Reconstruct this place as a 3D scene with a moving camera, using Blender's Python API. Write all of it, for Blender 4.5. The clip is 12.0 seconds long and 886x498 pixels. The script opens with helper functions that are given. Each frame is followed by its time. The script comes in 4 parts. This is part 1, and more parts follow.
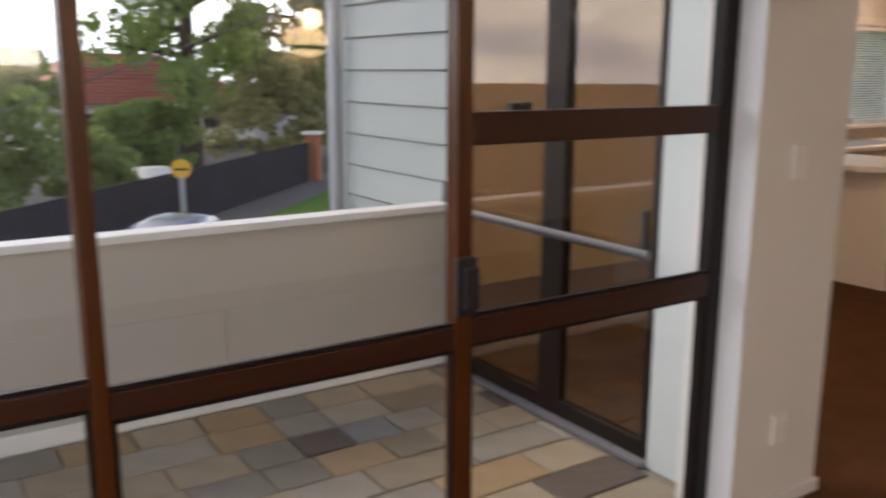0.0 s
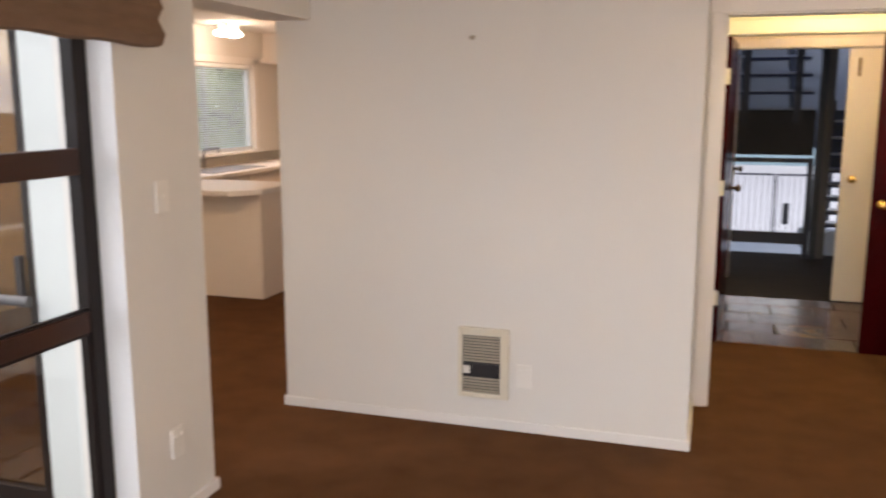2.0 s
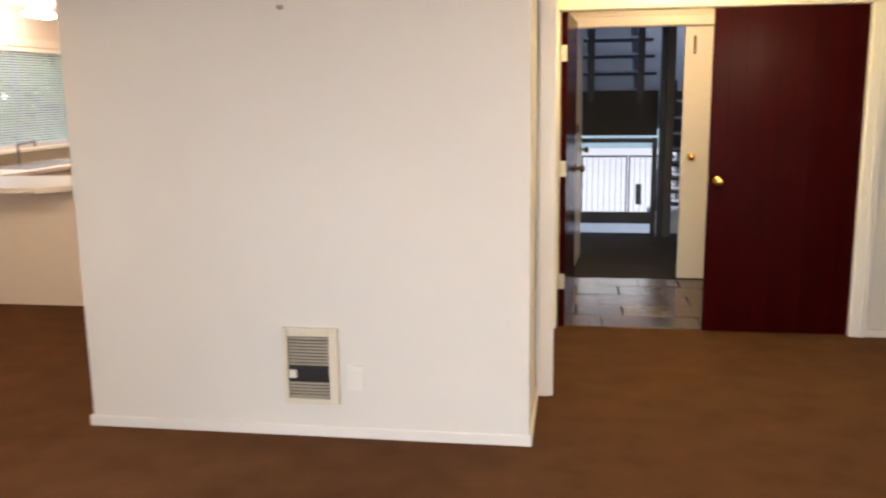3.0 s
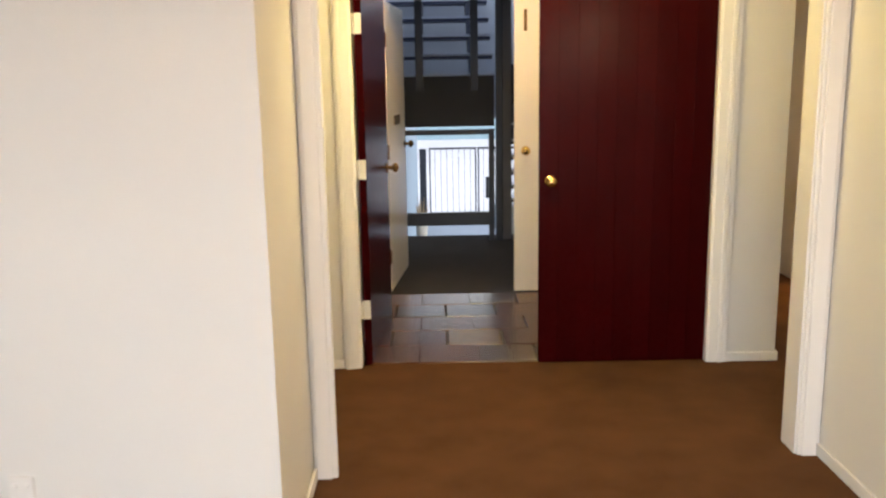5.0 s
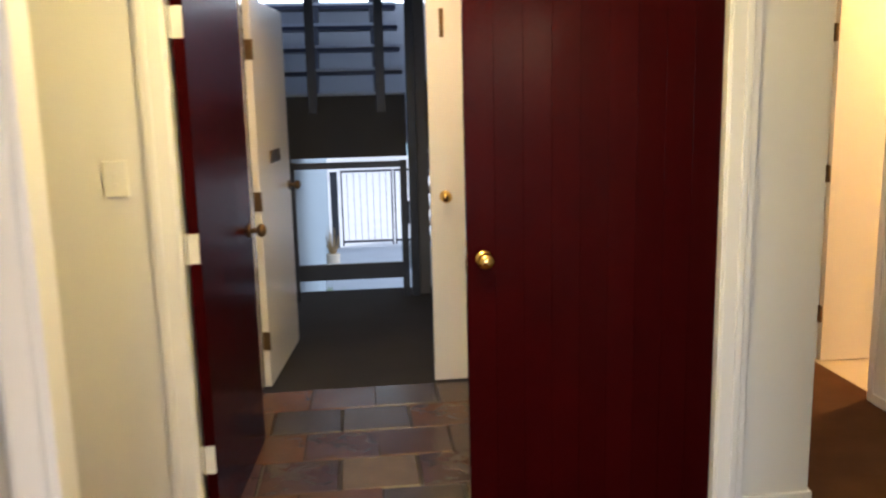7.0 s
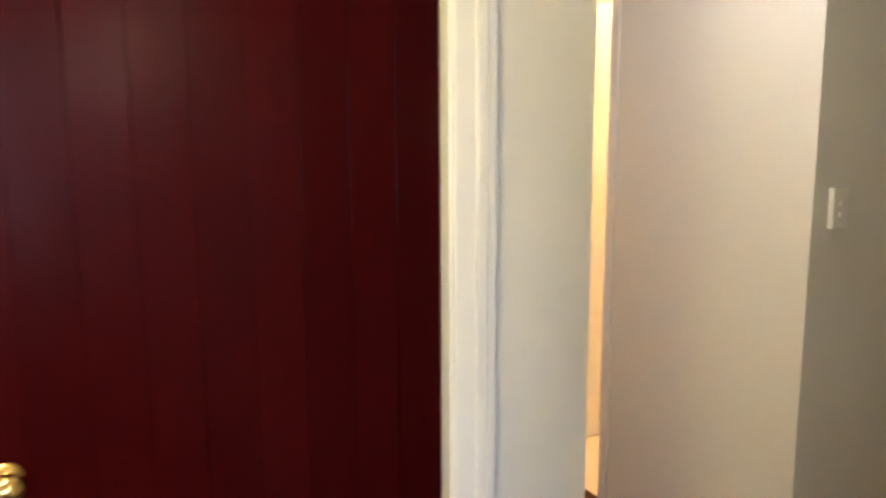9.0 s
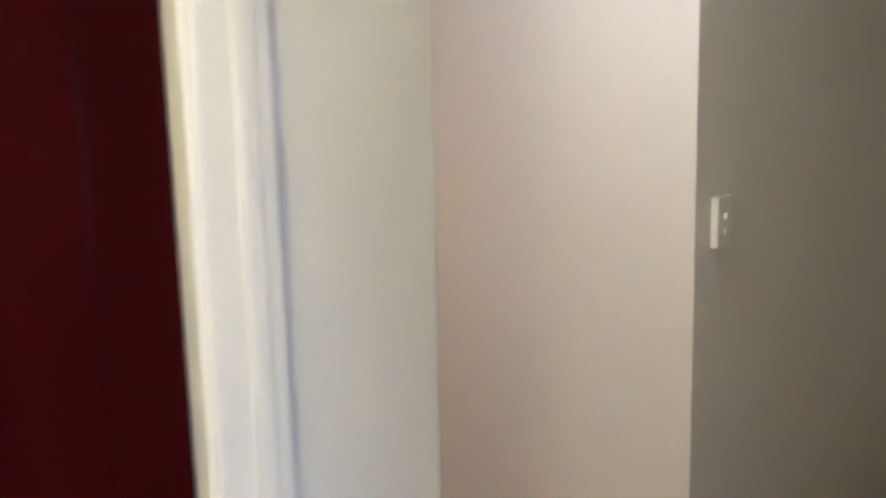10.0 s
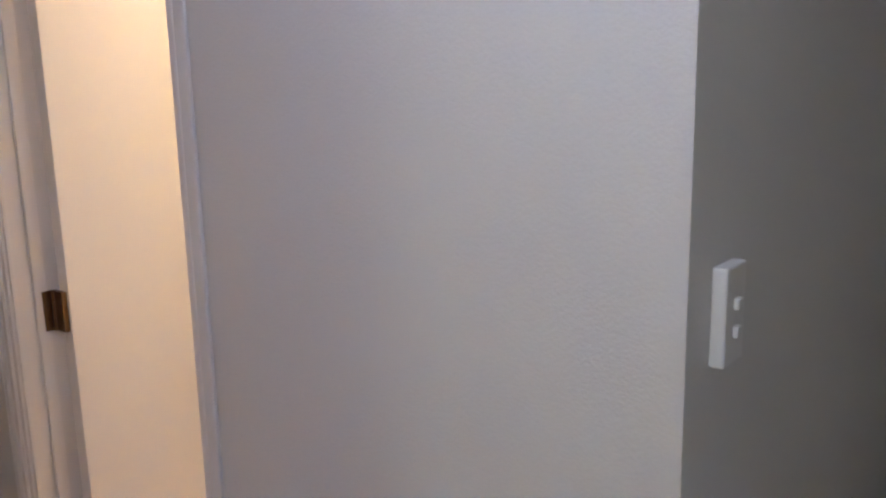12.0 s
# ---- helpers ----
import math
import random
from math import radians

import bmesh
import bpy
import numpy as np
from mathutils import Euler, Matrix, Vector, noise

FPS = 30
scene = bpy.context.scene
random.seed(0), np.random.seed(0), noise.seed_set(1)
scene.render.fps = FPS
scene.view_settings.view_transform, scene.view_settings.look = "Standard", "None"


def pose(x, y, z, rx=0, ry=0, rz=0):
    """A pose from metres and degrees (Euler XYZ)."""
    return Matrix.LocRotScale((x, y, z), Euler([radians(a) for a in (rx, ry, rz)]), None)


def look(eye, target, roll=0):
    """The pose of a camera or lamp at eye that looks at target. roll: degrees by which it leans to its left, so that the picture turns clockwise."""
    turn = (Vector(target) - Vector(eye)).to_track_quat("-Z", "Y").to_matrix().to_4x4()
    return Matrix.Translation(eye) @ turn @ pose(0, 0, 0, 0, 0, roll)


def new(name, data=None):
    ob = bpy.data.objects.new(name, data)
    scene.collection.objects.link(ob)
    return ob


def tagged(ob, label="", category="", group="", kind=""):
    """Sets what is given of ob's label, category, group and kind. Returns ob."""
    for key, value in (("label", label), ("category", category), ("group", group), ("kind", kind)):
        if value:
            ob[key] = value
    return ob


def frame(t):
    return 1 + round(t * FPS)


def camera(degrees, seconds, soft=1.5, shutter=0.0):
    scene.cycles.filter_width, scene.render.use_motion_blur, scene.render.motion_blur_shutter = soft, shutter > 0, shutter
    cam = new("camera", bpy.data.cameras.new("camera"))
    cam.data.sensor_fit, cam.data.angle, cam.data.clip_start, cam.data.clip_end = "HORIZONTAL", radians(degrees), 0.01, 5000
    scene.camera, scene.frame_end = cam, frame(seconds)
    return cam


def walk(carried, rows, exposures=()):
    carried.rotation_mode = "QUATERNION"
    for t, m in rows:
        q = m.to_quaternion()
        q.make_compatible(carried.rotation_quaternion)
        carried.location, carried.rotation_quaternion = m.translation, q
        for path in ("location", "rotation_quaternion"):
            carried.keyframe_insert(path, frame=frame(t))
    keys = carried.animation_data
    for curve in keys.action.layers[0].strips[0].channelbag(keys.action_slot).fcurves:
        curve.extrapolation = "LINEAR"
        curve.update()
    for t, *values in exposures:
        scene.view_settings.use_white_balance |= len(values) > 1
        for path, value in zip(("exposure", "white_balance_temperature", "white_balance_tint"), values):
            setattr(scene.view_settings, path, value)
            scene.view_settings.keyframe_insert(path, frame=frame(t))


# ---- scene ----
cam = camera(55.0, 12.0, soft=2.2, shutter=0.5)
PATH = [
    (0, pose(0.000, 0.000, 1.550, 78.29, -0.18, 56.86)),
    (0.5, pose(0.062, 0.022, 1.564, 78.73, -0.62, 45.83)),
    (1, pose(0.135, -0.038, 1.583, 79.21, -0.73, 35.09)),
    (1.5, pose(0.192, -0.094, 1.604, 79.58, -0.40, 25.63)),
    (2, pose(0.184, -0.095, 1.605, 80.17, -0.03, 17.48)),
    (2.5, pose(0.215, 0.068, 1.578, 79.91, 0.44, 12.37)),
    (3, pose(0.315, 0.276, 1.548, 79.44, 0.76, 8.61)),
    (3.5, pose(0.437, 0.518, 1.516, 79.05, 0.74, 5.57)),
    (3.7, pose(0.522, 0.576, 1.508, 79.15, 0.88, 4.93)),
    (5.5, pose(0.637, 1.869, 1.484, 78.68, 0.72, -2.41)),
    (6, pose(0.666, 2.249, 1.487, 79.08, 0.61, -3.54)),
    (6.5, pose(0.693, 2.586, 1.506, 79.51, 0.84, -4.74)),
    (6.7, pose(0.733, 2.727, 1.517, 79.59, 1.08, -4.85)),
    (8.3, pose(1.024, 3.933, 1.557, 79.86, 0.38, -20.50)),
    (8.5, pose(1.092, 4.042, 1.557, 80.33, 0.11, -22.78)),
    (9, pose(1.205, 4.253, 1.584, 80.05, 0.29, -28.93)),
    (9.5, pose(1.381, 4.690, 1.580, 79.60, 0.35, -38.05)),
    (10, pose(1.595, 4.855, 1.532, 80.95, 1.48, -43.34)),
    (10.5, pose(1.896, 5.164, 1.504, 81.17, 1.17, -50.62)),
    (11, pose(2.082, 5.303, 1.513, 80.49, 1.04, -54.13)),
    (11.5, pose(2.279, 5.423, 1.530, 79.09, 0.69, -54.38)),
    (12, pose(2.395, 5.476, 1.551, 78.46, 1.20, -52.02)),
]
EXPOSURES = [
    (0.0, -0.2, 7000, 20), (1.0, 0.05, 7000, 20), (2.0, 0.48, 6950, 19), (3.0, 0.86, 6900, 16), (5.5, 1.0, 6550, 13), (6.5, 0.87, 6250, 13),
    (8.5, 1.14, 6400, 13), (9.0, 1.14, 5650, 14), (9.5, 1.13, 5250, 14), (10.5, 0.88, 4800, 19), (11.5, 0.54, 4550, 23), (12.0, 0.40, 4400, 22)]
walk(cam, PATH, EXPOSURES)

# ---- world, sun and lamps ----
sky = bpy.data.worlds.new("sky")
scene.world = sky
sky.use_nodes = True
_n = sky.node_tree.nodes
_sky = _n.new("ShaderNodeTexSky")
_sky.sky_type, _sky.sun_disc = "NISHITA", False
_sky.sun_elevation, _sky.sun_rotation = radians(42), radians(250)
_sky.air_density, _sky.dust_density, _sky.ozone_density = 1.0, 1.6, 1.0
_n["Background"].inputs[1].default_value = 0.15
sky.node_tree.links.new(_sky.outputs[0], _n["Background"].inputs[0])

_sun = bpy.data.lights.new("sun", "SUN")
_sun.energy, _sun.angle, _sun.color = 1.8, radians(25), (1.0, 0.98, 0.95)
_so = new("sun", _sun)
_so.matrix_world = look((-20, -7.3, 19.2), (0, 0, 0))


def lamp(name, x, y, z, watts, color, size, shape="SPHERE"):
    d = bpy.data.lights.new(name, "POINT")
    d.energy, d.color, d.shadow_soft_size = watts, color, size
    o = new(name, d)
    o.location = (x, y, z)
    return o


# added fill: daylight from an unseen, assumed window in the end wall behind the start
_a = bpy.data.lights.new("end_wall_fill", "AREA")
_a.shape, _a.size, _a.size_y, _a.energy, _a.color = "RECTANGLE", 2.7, 1.8, 64, (0.82, 0.91, 1.0)
_ao = new("end_wall_fill", _a)
_ao.matrix_world = look((0.2, -2.46, 1.1), (0.2, 3.0, 1.1))

# hall, bathroom, foyer and dining sources are out of view; their places are assumed
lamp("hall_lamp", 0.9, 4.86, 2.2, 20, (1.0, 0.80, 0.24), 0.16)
# unseen fill, added to brighten the passage wall
lamp("passage_fill", 2.62, 5.765, 2.2, 1.4, (1.0, 0.87, 0.77), 0.18)
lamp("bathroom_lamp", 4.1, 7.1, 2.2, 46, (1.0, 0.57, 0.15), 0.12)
# stands in for the twin kitchen lights, offset from their bowls
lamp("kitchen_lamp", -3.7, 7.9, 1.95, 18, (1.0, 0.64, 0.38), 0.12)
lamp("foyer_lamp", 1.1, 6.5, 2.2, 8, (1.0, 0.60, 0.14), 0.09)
lamp("dining_lamp", -2.9, 3.9, 2.2, 26, (1.0, 0.72, 0.45), 0.12)
lamp("living_wall_lamp", 1.96, 2.6, 1.92, 10, (1.0, 0.74, 0.48), 0.07)
lamp("living_wall_lamp", 1.96, 0.7, 1.84, 10, (1.0, 0.78, 0.55), 0.07)


# ---- materials ----
def material(name, color, rough=0.5, metal=0.0, vary=0.06, scale=6.0, bump=0.1, bscale=60.0, fine=0.03, coat=0.0, stretch=(1, 1, 1), random_vary=0.0, spec=0.5):
    m = bpy.data.materials.new(name)
    m.use_nodes = True
    nt = m.node_tree
    b = nt.nodes["Principled BSDF"]
    tc = nt.nodes.new("ShaderNodeTexCoord")
    mp = nt.nodes.new("ShaderNodeMapping")
    mp.inputs["Scale"].default_value = stretch
    nt.links.new(tc.outputs["Object"], mp.inputs[0])
    n1, n2 = nt.nodes.new("ShaderNodeTexNoise"), nt.nodes.new("ShaderNodeTexNoise")
    n1.inputs["Scale"].default_value, n1.inputs["Detail"].default_value = scale, 4
    n2.inputs["Scale"].default_value, n2.inputs["Detail"].default_value = bscale, 3
    for n in (n1, n2):
        nt.links.new(mp.outputs[0], n.inputs["Vector"])
    mix = nt.nodes.new("ShaderNodeHueSaturation")
    mix.inputs["Color"].default_value = (*color, 1)
    a = nt.nodes.new("ShaderNodeMath")
    a.operation = "MULTIPLY_ADD"
    a.inputs[1].default_value, a.inputs[2].default_value = 2 * vary, 1 - vary
    nt.links.new(n1.outputs["Fac"], a.inputs[0])
    c = nt.nodes.new("ShaderNodeMath")
    c.operation = "MULTIPLY_ADD"
    c.inputs[1].default_value = 2 * fine
    nt.links.new(n2.outputs["Fac"], c.inputs[0])
    nt.links.new(a.outputs[0], c.inputs[2])
    last = c
    if random_vary:
        oi = nt.nodes.new("ShaderNodeObjectInfo")
        d = nt.nodes.new("ShaderNodeMath")
        d.operation = "MULTIPLY_ADD"
        d.inputs[1].default_value, d.inputs[2].default_value = 2 * random_vary, 1 - random_vary
        nt.links.new(oi.outputs["Random"], d.inputs[0])
        e = nt.nodes.new("ShaderNodeMath")
        e.operation = "MULTIPLY"
        nt.links.new(c.outputs[0], e.inputs[0])
        nt.links.new(d.outputs[0], e.inputs[1])
        last = e
    nt.links.new(last.outputs[0], mix.inputs["Value"])
    nt.links.new(mix.outputs[0], b.inputs["Base Color"])
    bp = nt.nodes.new("ShaderNodeBump")
    bp.inputs["Strength"].default_value, bp.inputs["Distance"].default_value = bump, 0.01
    nt.links.new(n2.outputs["Fac"], bp.inputs["Height"])
    nt.links.new(bp.outputs[0], b.inputs["Normal"])
    b.inputs["Roughness"].default_value, b.inputs["Metallic"].default_value = rough, metal
    b.inputs["Coat Weight"].default_value = coat
    b.inputs["Specular IOR Level"].default_value = spec
    return m


def glow(name, color, strength):
    m = bpy.data.materials.new(name)
    m.use_nodes = True
    b = m.node_tree.nodes["Principled BSDF"]
    b.inputs["Base Color"].default_value = (*color, 1)
    b.inputs["Emission Color"].default_value = (*color, 1)
    b.inputs["Emission Strength"].default_value = strength
    return m


def glass(name, tint, gloss=0.035):
    m = bpy.data.materials.new(name)
    m.use_nodes = True
    nt = m.node_tree
    nt.nodes.remove(nt.nodes["Principled BSDF"])
    out = nt.nodes["Material Output"]
    t, g, mx, lw = (nt.nodes.new(k) for k in ("ShaderNodeBsdfTransparent", "ShaderNodeBsdfGlossy", "ShaderNodeMixShader", "ShaderNodeLayerWeight"))
    pw, fr = nt.nodes.new("ShaderNodeMath"), nt.nodes.new("ShaderNodeMath")
    pw.operation, fr.operation = "POWER", "MULTIPLY_ADD"
    lw.inputs[0].default_value = 0.5
    pw.inputs[1].default_value = 5.0
    fr.inputs[1].default_value, fr.inputs[2].default_value = 0.95, gloss
    nt.links.new(lw.outputs["Facing"], pw.inputs[0])
    nt.links.new(pw.outputs[0], fr.inputs[0])
    t.inputs[0].default_value = (*tint, 1)
    g.inputs["Roughness"].default_value = 0.01
    nt.links.new(fr.outputs[0], mx.inputs[0])
    nt.links.new(t.outputs[0], mx.inputs[1])
    nt.links.new(g.outputs[0], mx.inputs[2])
    nt.links.new(mx.outputs[0], out.inputs["Surface"])
    return m


M_WALL = material("wall_paint", (0.70, 0.67, 0.62), 0.55, vary=0.03, scale=1.3, bump=0.12, bscale=220, fine=0.015)
M_CEIL = material("ceiling_paint", (0.8, 0.77, 0.72), 0.8, vary=0.02, scale=1.5, bump=0.1, bscale=160)
M_TRIM = material("trim_gloss_paint", (0.78, 0.75, 0.71), 0.3, vary=0.02, scale=2, bump=0.0, bscale=30, fine=0.006)
M_CARPET = material("brown_carpet", (0.110, 0.049, 0.021), 0.95, vary=0.5, scale=4.5, bump=0.9, bscale=420, fine=0.25, spec=0.1)
M_GREYCARPET = material("grey_carpet", (0.052, 0.048, 0.049), 0.95, vary=0.2, scale=3, bump=0.8, bscale=380, fine=0.25, spec=0.1)
# one stain: posts lightened for the gloss light on them, rails darkened as shaded
M_TIMBER = material("stained_timber_lit", (0.072, 0.021, 0.005), 0.26, vary=0.4, scale=7, bump=0.15, bscale=60, fine=0.1, spec=0.35, stretch=(6, 6, 0.5))
M_TIMBER_H = material("stained_timber_rail_shaded", (0.036, 0.0105, 0.0045), 0.33, vary=0.4, scale=7, bump=0.15, bscale=60, fine=0.1, spec=0.35, stretch=(6, 0.5, 6))
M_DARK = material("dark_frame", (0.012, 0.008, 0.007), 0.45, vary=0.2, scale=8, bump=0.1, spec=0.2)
M_RED = material("dark_red_door_paint", (0.024, 0.0010, 0.0013), 0.22, vary=0.3, scale=3.0, bump=0.1, bscale=9, fine=0.1, stretch=(2, 2, 1.2), spec=0.05, random_vary=0.12)
M_BRASS = material("polished_brass", (0.72, 0.48, 0.16), 0.18, 1.0, vary=0.1, scale=30, bump=0.02)
M_BRONZE = material("aged_brass", (0.16, 0.10, 0.05), 0.4, 1.0, vary=0.25, scale=60, bump=0.05)
M_PLASTIC = material("white_plastic", (0.74, 0.71, 0.66), 0.35, vary=0.02, scale=10, bump=0.01)
M_ALMOND = material("almond_metal", (0.66, 0.6, 0.48), 0.4, vary=0.04, scale=12, bump=0.03)
M_GRILLE = material("heater_louvre", (0.42, 0.37, 0.29), 0.45, 0.2, vary=0.06, scale=20, bump=0.03)
M_BLACK = material("black_panel", (0.015, 0.013, 0.014), 0.4, vary=0.1, scale=20, bump=0.02)
M_FABRIC = material("brown_blind_fabric", (0.18, 0.105, 0.06), 0.9, vary=0.25, scale=9, bump=0.5, bscale=160, fine=0.12, stretch=(1, 1, 5))
M_BOARD = material("painted_board", (0.40, 0.435, 0.415), 0.6, vary=0.06, scale=3, bump=0.15, bscale=70, random_vary=0.03)
M_PARAPET = material("parapet_sheet", (0.5, 0.47, 0.42), 0.7, vary=0.07, scale=2, bump=0.1, bscale=90)
M_WHITE = material("white_exterior_paint", (0.82, 0.82, 0.8), 0.5, vary=0.04, scale=4, bump=0.05)
M_ALU = material("grey_aluminium", (0.22, 0.22, 0.235), 0.55, 0.2, vary=0.06, scale=14, bump=0.03)
M_POSTPAINT = material("grey_white_paint", (0.60, 0.64, 0.62), 0.6, vary=0.05, scale=4, bump=0.05)
M_LAM = material("cream_laminate", (0.76, 0.69, 0.62), 0.4, vary=0.03, scale=3, bump=0.02)
M_TOP = material("pale_benchtop", (0.78, 0.74, 0.7), 0.3, vary=0.04, scale=18, bump=0.02)
M_SPLASH = material("grey_splashback", (0.36, 0.34, 0.29), 0.4, vary=0.08, scale=8, bump=0.03)
M_STEELDARK = material("dark_steel", (0.035, 0.036, 0.044), 0.45, 0.3, vary=0.15, scale=9, bump=0.05)
M_TREAD = material("grey_concrete_tread", (0.45, 0.49, 0.57), 0.6, vary=0.12, scale=7, bump=0.2)
M_TREADBLUE = material("dark_blue_tread", (0.022, 0.03, 0.07), 0.5, vary=0.12, scale=7, bump=0.1)
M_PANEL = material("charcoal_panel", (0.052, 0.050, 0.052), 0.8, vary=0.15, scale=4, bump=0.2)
M_STAIRWALL = material("blue_grey_plaster", (0.42, 0.46, 0.52), 0.7, vary=0.06, scale=3, bump=0.15)
# blue in the slat colour stands in for outdoor light between pale slats
M_SLATTINT = material("slat_daylight_tint", (0.5, 0.64, 0.72), 0.4, vary=0.06, scale=3, bump=0.02, bscale=30)
M_BARGREY = material("dull_grey_metal", (0.08, 0.08, 0.084), 0.5, 0.3, vary=0.06, scale=14, bump=0.03)
M_BLUEBOARD = material("pale_blue_weatherboard", (0.24, 0.34, 0.38), 0.7, vary=0.1, scale=3, bump=0.1)
M_CONCRETE = material("pale_concrete", (0.46, 0.47, 0.48), 0.8, vary=0.12, scale=2, bump=0.3, bscale=40)
M_VINYL = material("cream_vinyl", (0.6, 0.5, 0.38), 0.35, vary=0.05, scale=6, bump=0.02)
M_ROAD = material("asphalt", (0.05, 0.05, 0.052), 0.9, vary=0.2, scale=2, bump=0.4, bscale=60)
M_PATH = material("footpath_concrete", (0.16, 0.15, 0.145), 0.9, vary=0.18, scale=1.5, bump=0.3)
M_GRASS = material("grass", (0.085, 0.19, 0.03), 0.9, vary=0.35, scale=3, bump=0.8, bscale=40, fine=0.2, spec=0.1)
M_FENCE = material("dark_blue_fence", (0.017, 0.019, 0.033), 0.85, spec=0.15, vary=0.15, scale=2, bump=0.1, random_vary=0.12)
M_BRICK = material("orange_brick", (0.42, 0.115, 0.055), 0.8, vary=0.2, scale=9, bump=0.3, random_vary=0.15)
M_ROOF = material("terracotta_roof", (0.45, 0.15, 0.11), 0.7, vary=0.25, scale=4, bump=0.3, random_vary=0.2)
M_LEAF = material("leaves", (0.15, 0.215, 0.07), 0.6, vary=0.5, scale=1.1, bump=0.1, bscale=8, fine=0.15, spec=0.3)
M_LEAF2 = material("olive_leaves", (0.19, 0.19, 0.09), 0.6, vary=0.5, scale=1.1, bump=0.1, bscale=8, fine=0.15, spec=0.3)
M_BARK = material("bark", (0.055, 0.04, 0.028), 0.9, vary=0.3, scale=5, bump=0.8, bscale=20)
# thin leaves let part of the light through
for _m, _c in ((M_LEAF, (0.30, 0.42, 0.12)), (M_LEAF2, (0.36, 0.36, 0.15))):
    _nt = _m.node_tree
    _tr, _mx = _nt.nodes.new("ShaderNodeBsdfTranslucent"), _nt.nodes.new("ShaderNodeMixShader")
    _tr.inputs[0].default_value = (*_c, 1)
    _mx.inputs[0].default_value = 0.45
    _nt.links.new(_nt.nodes["Principled BSDF"].outputs[0], _mx.inputs[1])
    _nt.links.new(_tr.outputs[0], _mx.inputs[2])
    _nt.links.new(_mx.outputs[0], _nt.nodes["Material Output"].inputs["Surface"])
M_PALEWALL = material("pale_blue_render", (0.24, 0.29, 0.32), 0.8, vary=0.06, scale=3, bump=0.15)
M_TAUPE = material("taupe_stringer_paint", (0.11, 0.10, 0.095), 0.5, vary=0.12, scale=6, bump=0.05)
M_DRY = material("dry_leaves", (0.34, 0.22, 0.10), 0.8, vary=0.3, scale=9, bump=0.1)
M_YELLOW = material("yellow_sign_paint", (0.75, 0.42, 0.02), 0.5, vary=0.06, scale=12, bump=0.02)
M_POSTGREY = material("galvanised_post", (0.42, 0.43, 0.45), 0.5, 0.5, vary=0.1, scale=10, bump=0.05)
M_CAR = material("silver_blue_car_paint", (0.24, 0.27, 0.33), 0.25, 0.4, vary=0.03, scale=4, bump=0.0, coat=0.5)
M_SLATE = [material("slate_%s" % n, c, 0.5, vary=0.28, scale=9, bump=0.5, bscale=28, fine=0.1, random_vary=0.25) for n, c in
           (("buff", (0.30, 0.25, 0.18)), ("grey", (0.27, 0.25, 0.21)), ("blue", (0.18, 0.19, 0.195)), ("charcoal", (0.12, 0.10, 0.09)), ("rust", (0.28, 0.2, 0.115)))]
M_FSLATE = [material("hall_slate_%s" % n, c, 0.27, vary=0.3, scale=9, bump=0.14, bscale=14, fine=0.1, random_vary=0.25) for n, c in
            (("brown", (0.085, 0.038, 0.018)), ("grey", (0.06, 0.042, 0.034)), ("plum", (0.06, 0.032, 0.03)), ("rust", (0.12, 0.045, 0.015)), ("buff", (0.15, 0.105, 0.06)))]
M_GROUT = material("grout", (0.25, 0.22, 0.175), 0.9, vary=0.15, scale=10, bump=0.3)
M_DARKGROUT = material("dark_grout", (0.045, 0.036, 0.03), 0.8, vary=0.15, scale=10, bump=0.3)
M_CLOUD = bpy.data.materials.new("overcast_cloud")
M_CLOUD.use_nodes = True
_nt = M_CLOUD.node_tree
_tc, _mp, _ns, _rp, _em = (_nt.nodes.new(k) for k in ("ShaderNodeTexCoord", "ShaderNodeMapping", "ShaderNodeTexNoise", "ShaderNodeValToRGB", "ShaderNodeEmission"))
_mp.inputs["Scale"].default_value = (0.012, 0.012, 0.04)
_ns.inputs["Scale"].default_value, _ns.inputs["Detail"].default_value = 1.0, 5
_rp.color_ramp.elements[0].color, _rp.color_ramp.elements[1].color = (0.42, 0.53, 0.72, 1), (0.86, 0.94, 1.0, 1)
_rp.color_ramp.elements[0].position, _rp.color_ramp.elements[1].position = 0.34, 0.58
_em.inputs["Strength"].default_value = 3.4
for _a1, _b1 in ((_tc.outputs["Object"], _mp.inputs[0]), (_mp.outputs[0], _ns.inputs["Vector"]), (_ns.outputs["Fac"], _rp.inputs[0]), (_rp.outputs[0], _em.inputs[0]), (_em.outputs[0], _nt.nodes["Material Output"].inputs["Surface"])):
    _nt.links.new(_a1, _b1)
M_GLASS = glass("clear_glass", (0.97, 0.98, 0.97))
M_BRONZEGLASS = glass("bronze_glass", (0.80, 0.66, 0.44), 0.13)
M_LAMPGLASS = glow("lit_opal_glass", (1.0, 0.74, 0.4), 14.0)
M_LAMPWHITE = glow("lit_white_shade", (1.0, 0.92, 0.8), 22.0)
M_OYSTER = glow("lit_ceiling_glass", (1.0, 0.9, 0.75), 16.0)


# ---- building helpers ----
def add_box(bm, x0, x1, y0, y1, z0, z1, bevel=0.0):
    r = bmesh.ops.create_cube(bm, size=1)
    vs = r["verts"]
    for v in vs:
        v.co = Vector((x0 + (x1 - x0) * (v.co.x + 0.5), y0 + (y1 - y0) * (v.co.y + 0.5), z0 + (z1 - z0) * (v.co.z + 0.5)))
    if bevel:
        es = list({e for v in vs for e in v.link_edges})
        bmesh.ops.bevel(bm, geom=es, offset=bevel, segments=2, affect="EDGES", profile=0.6)


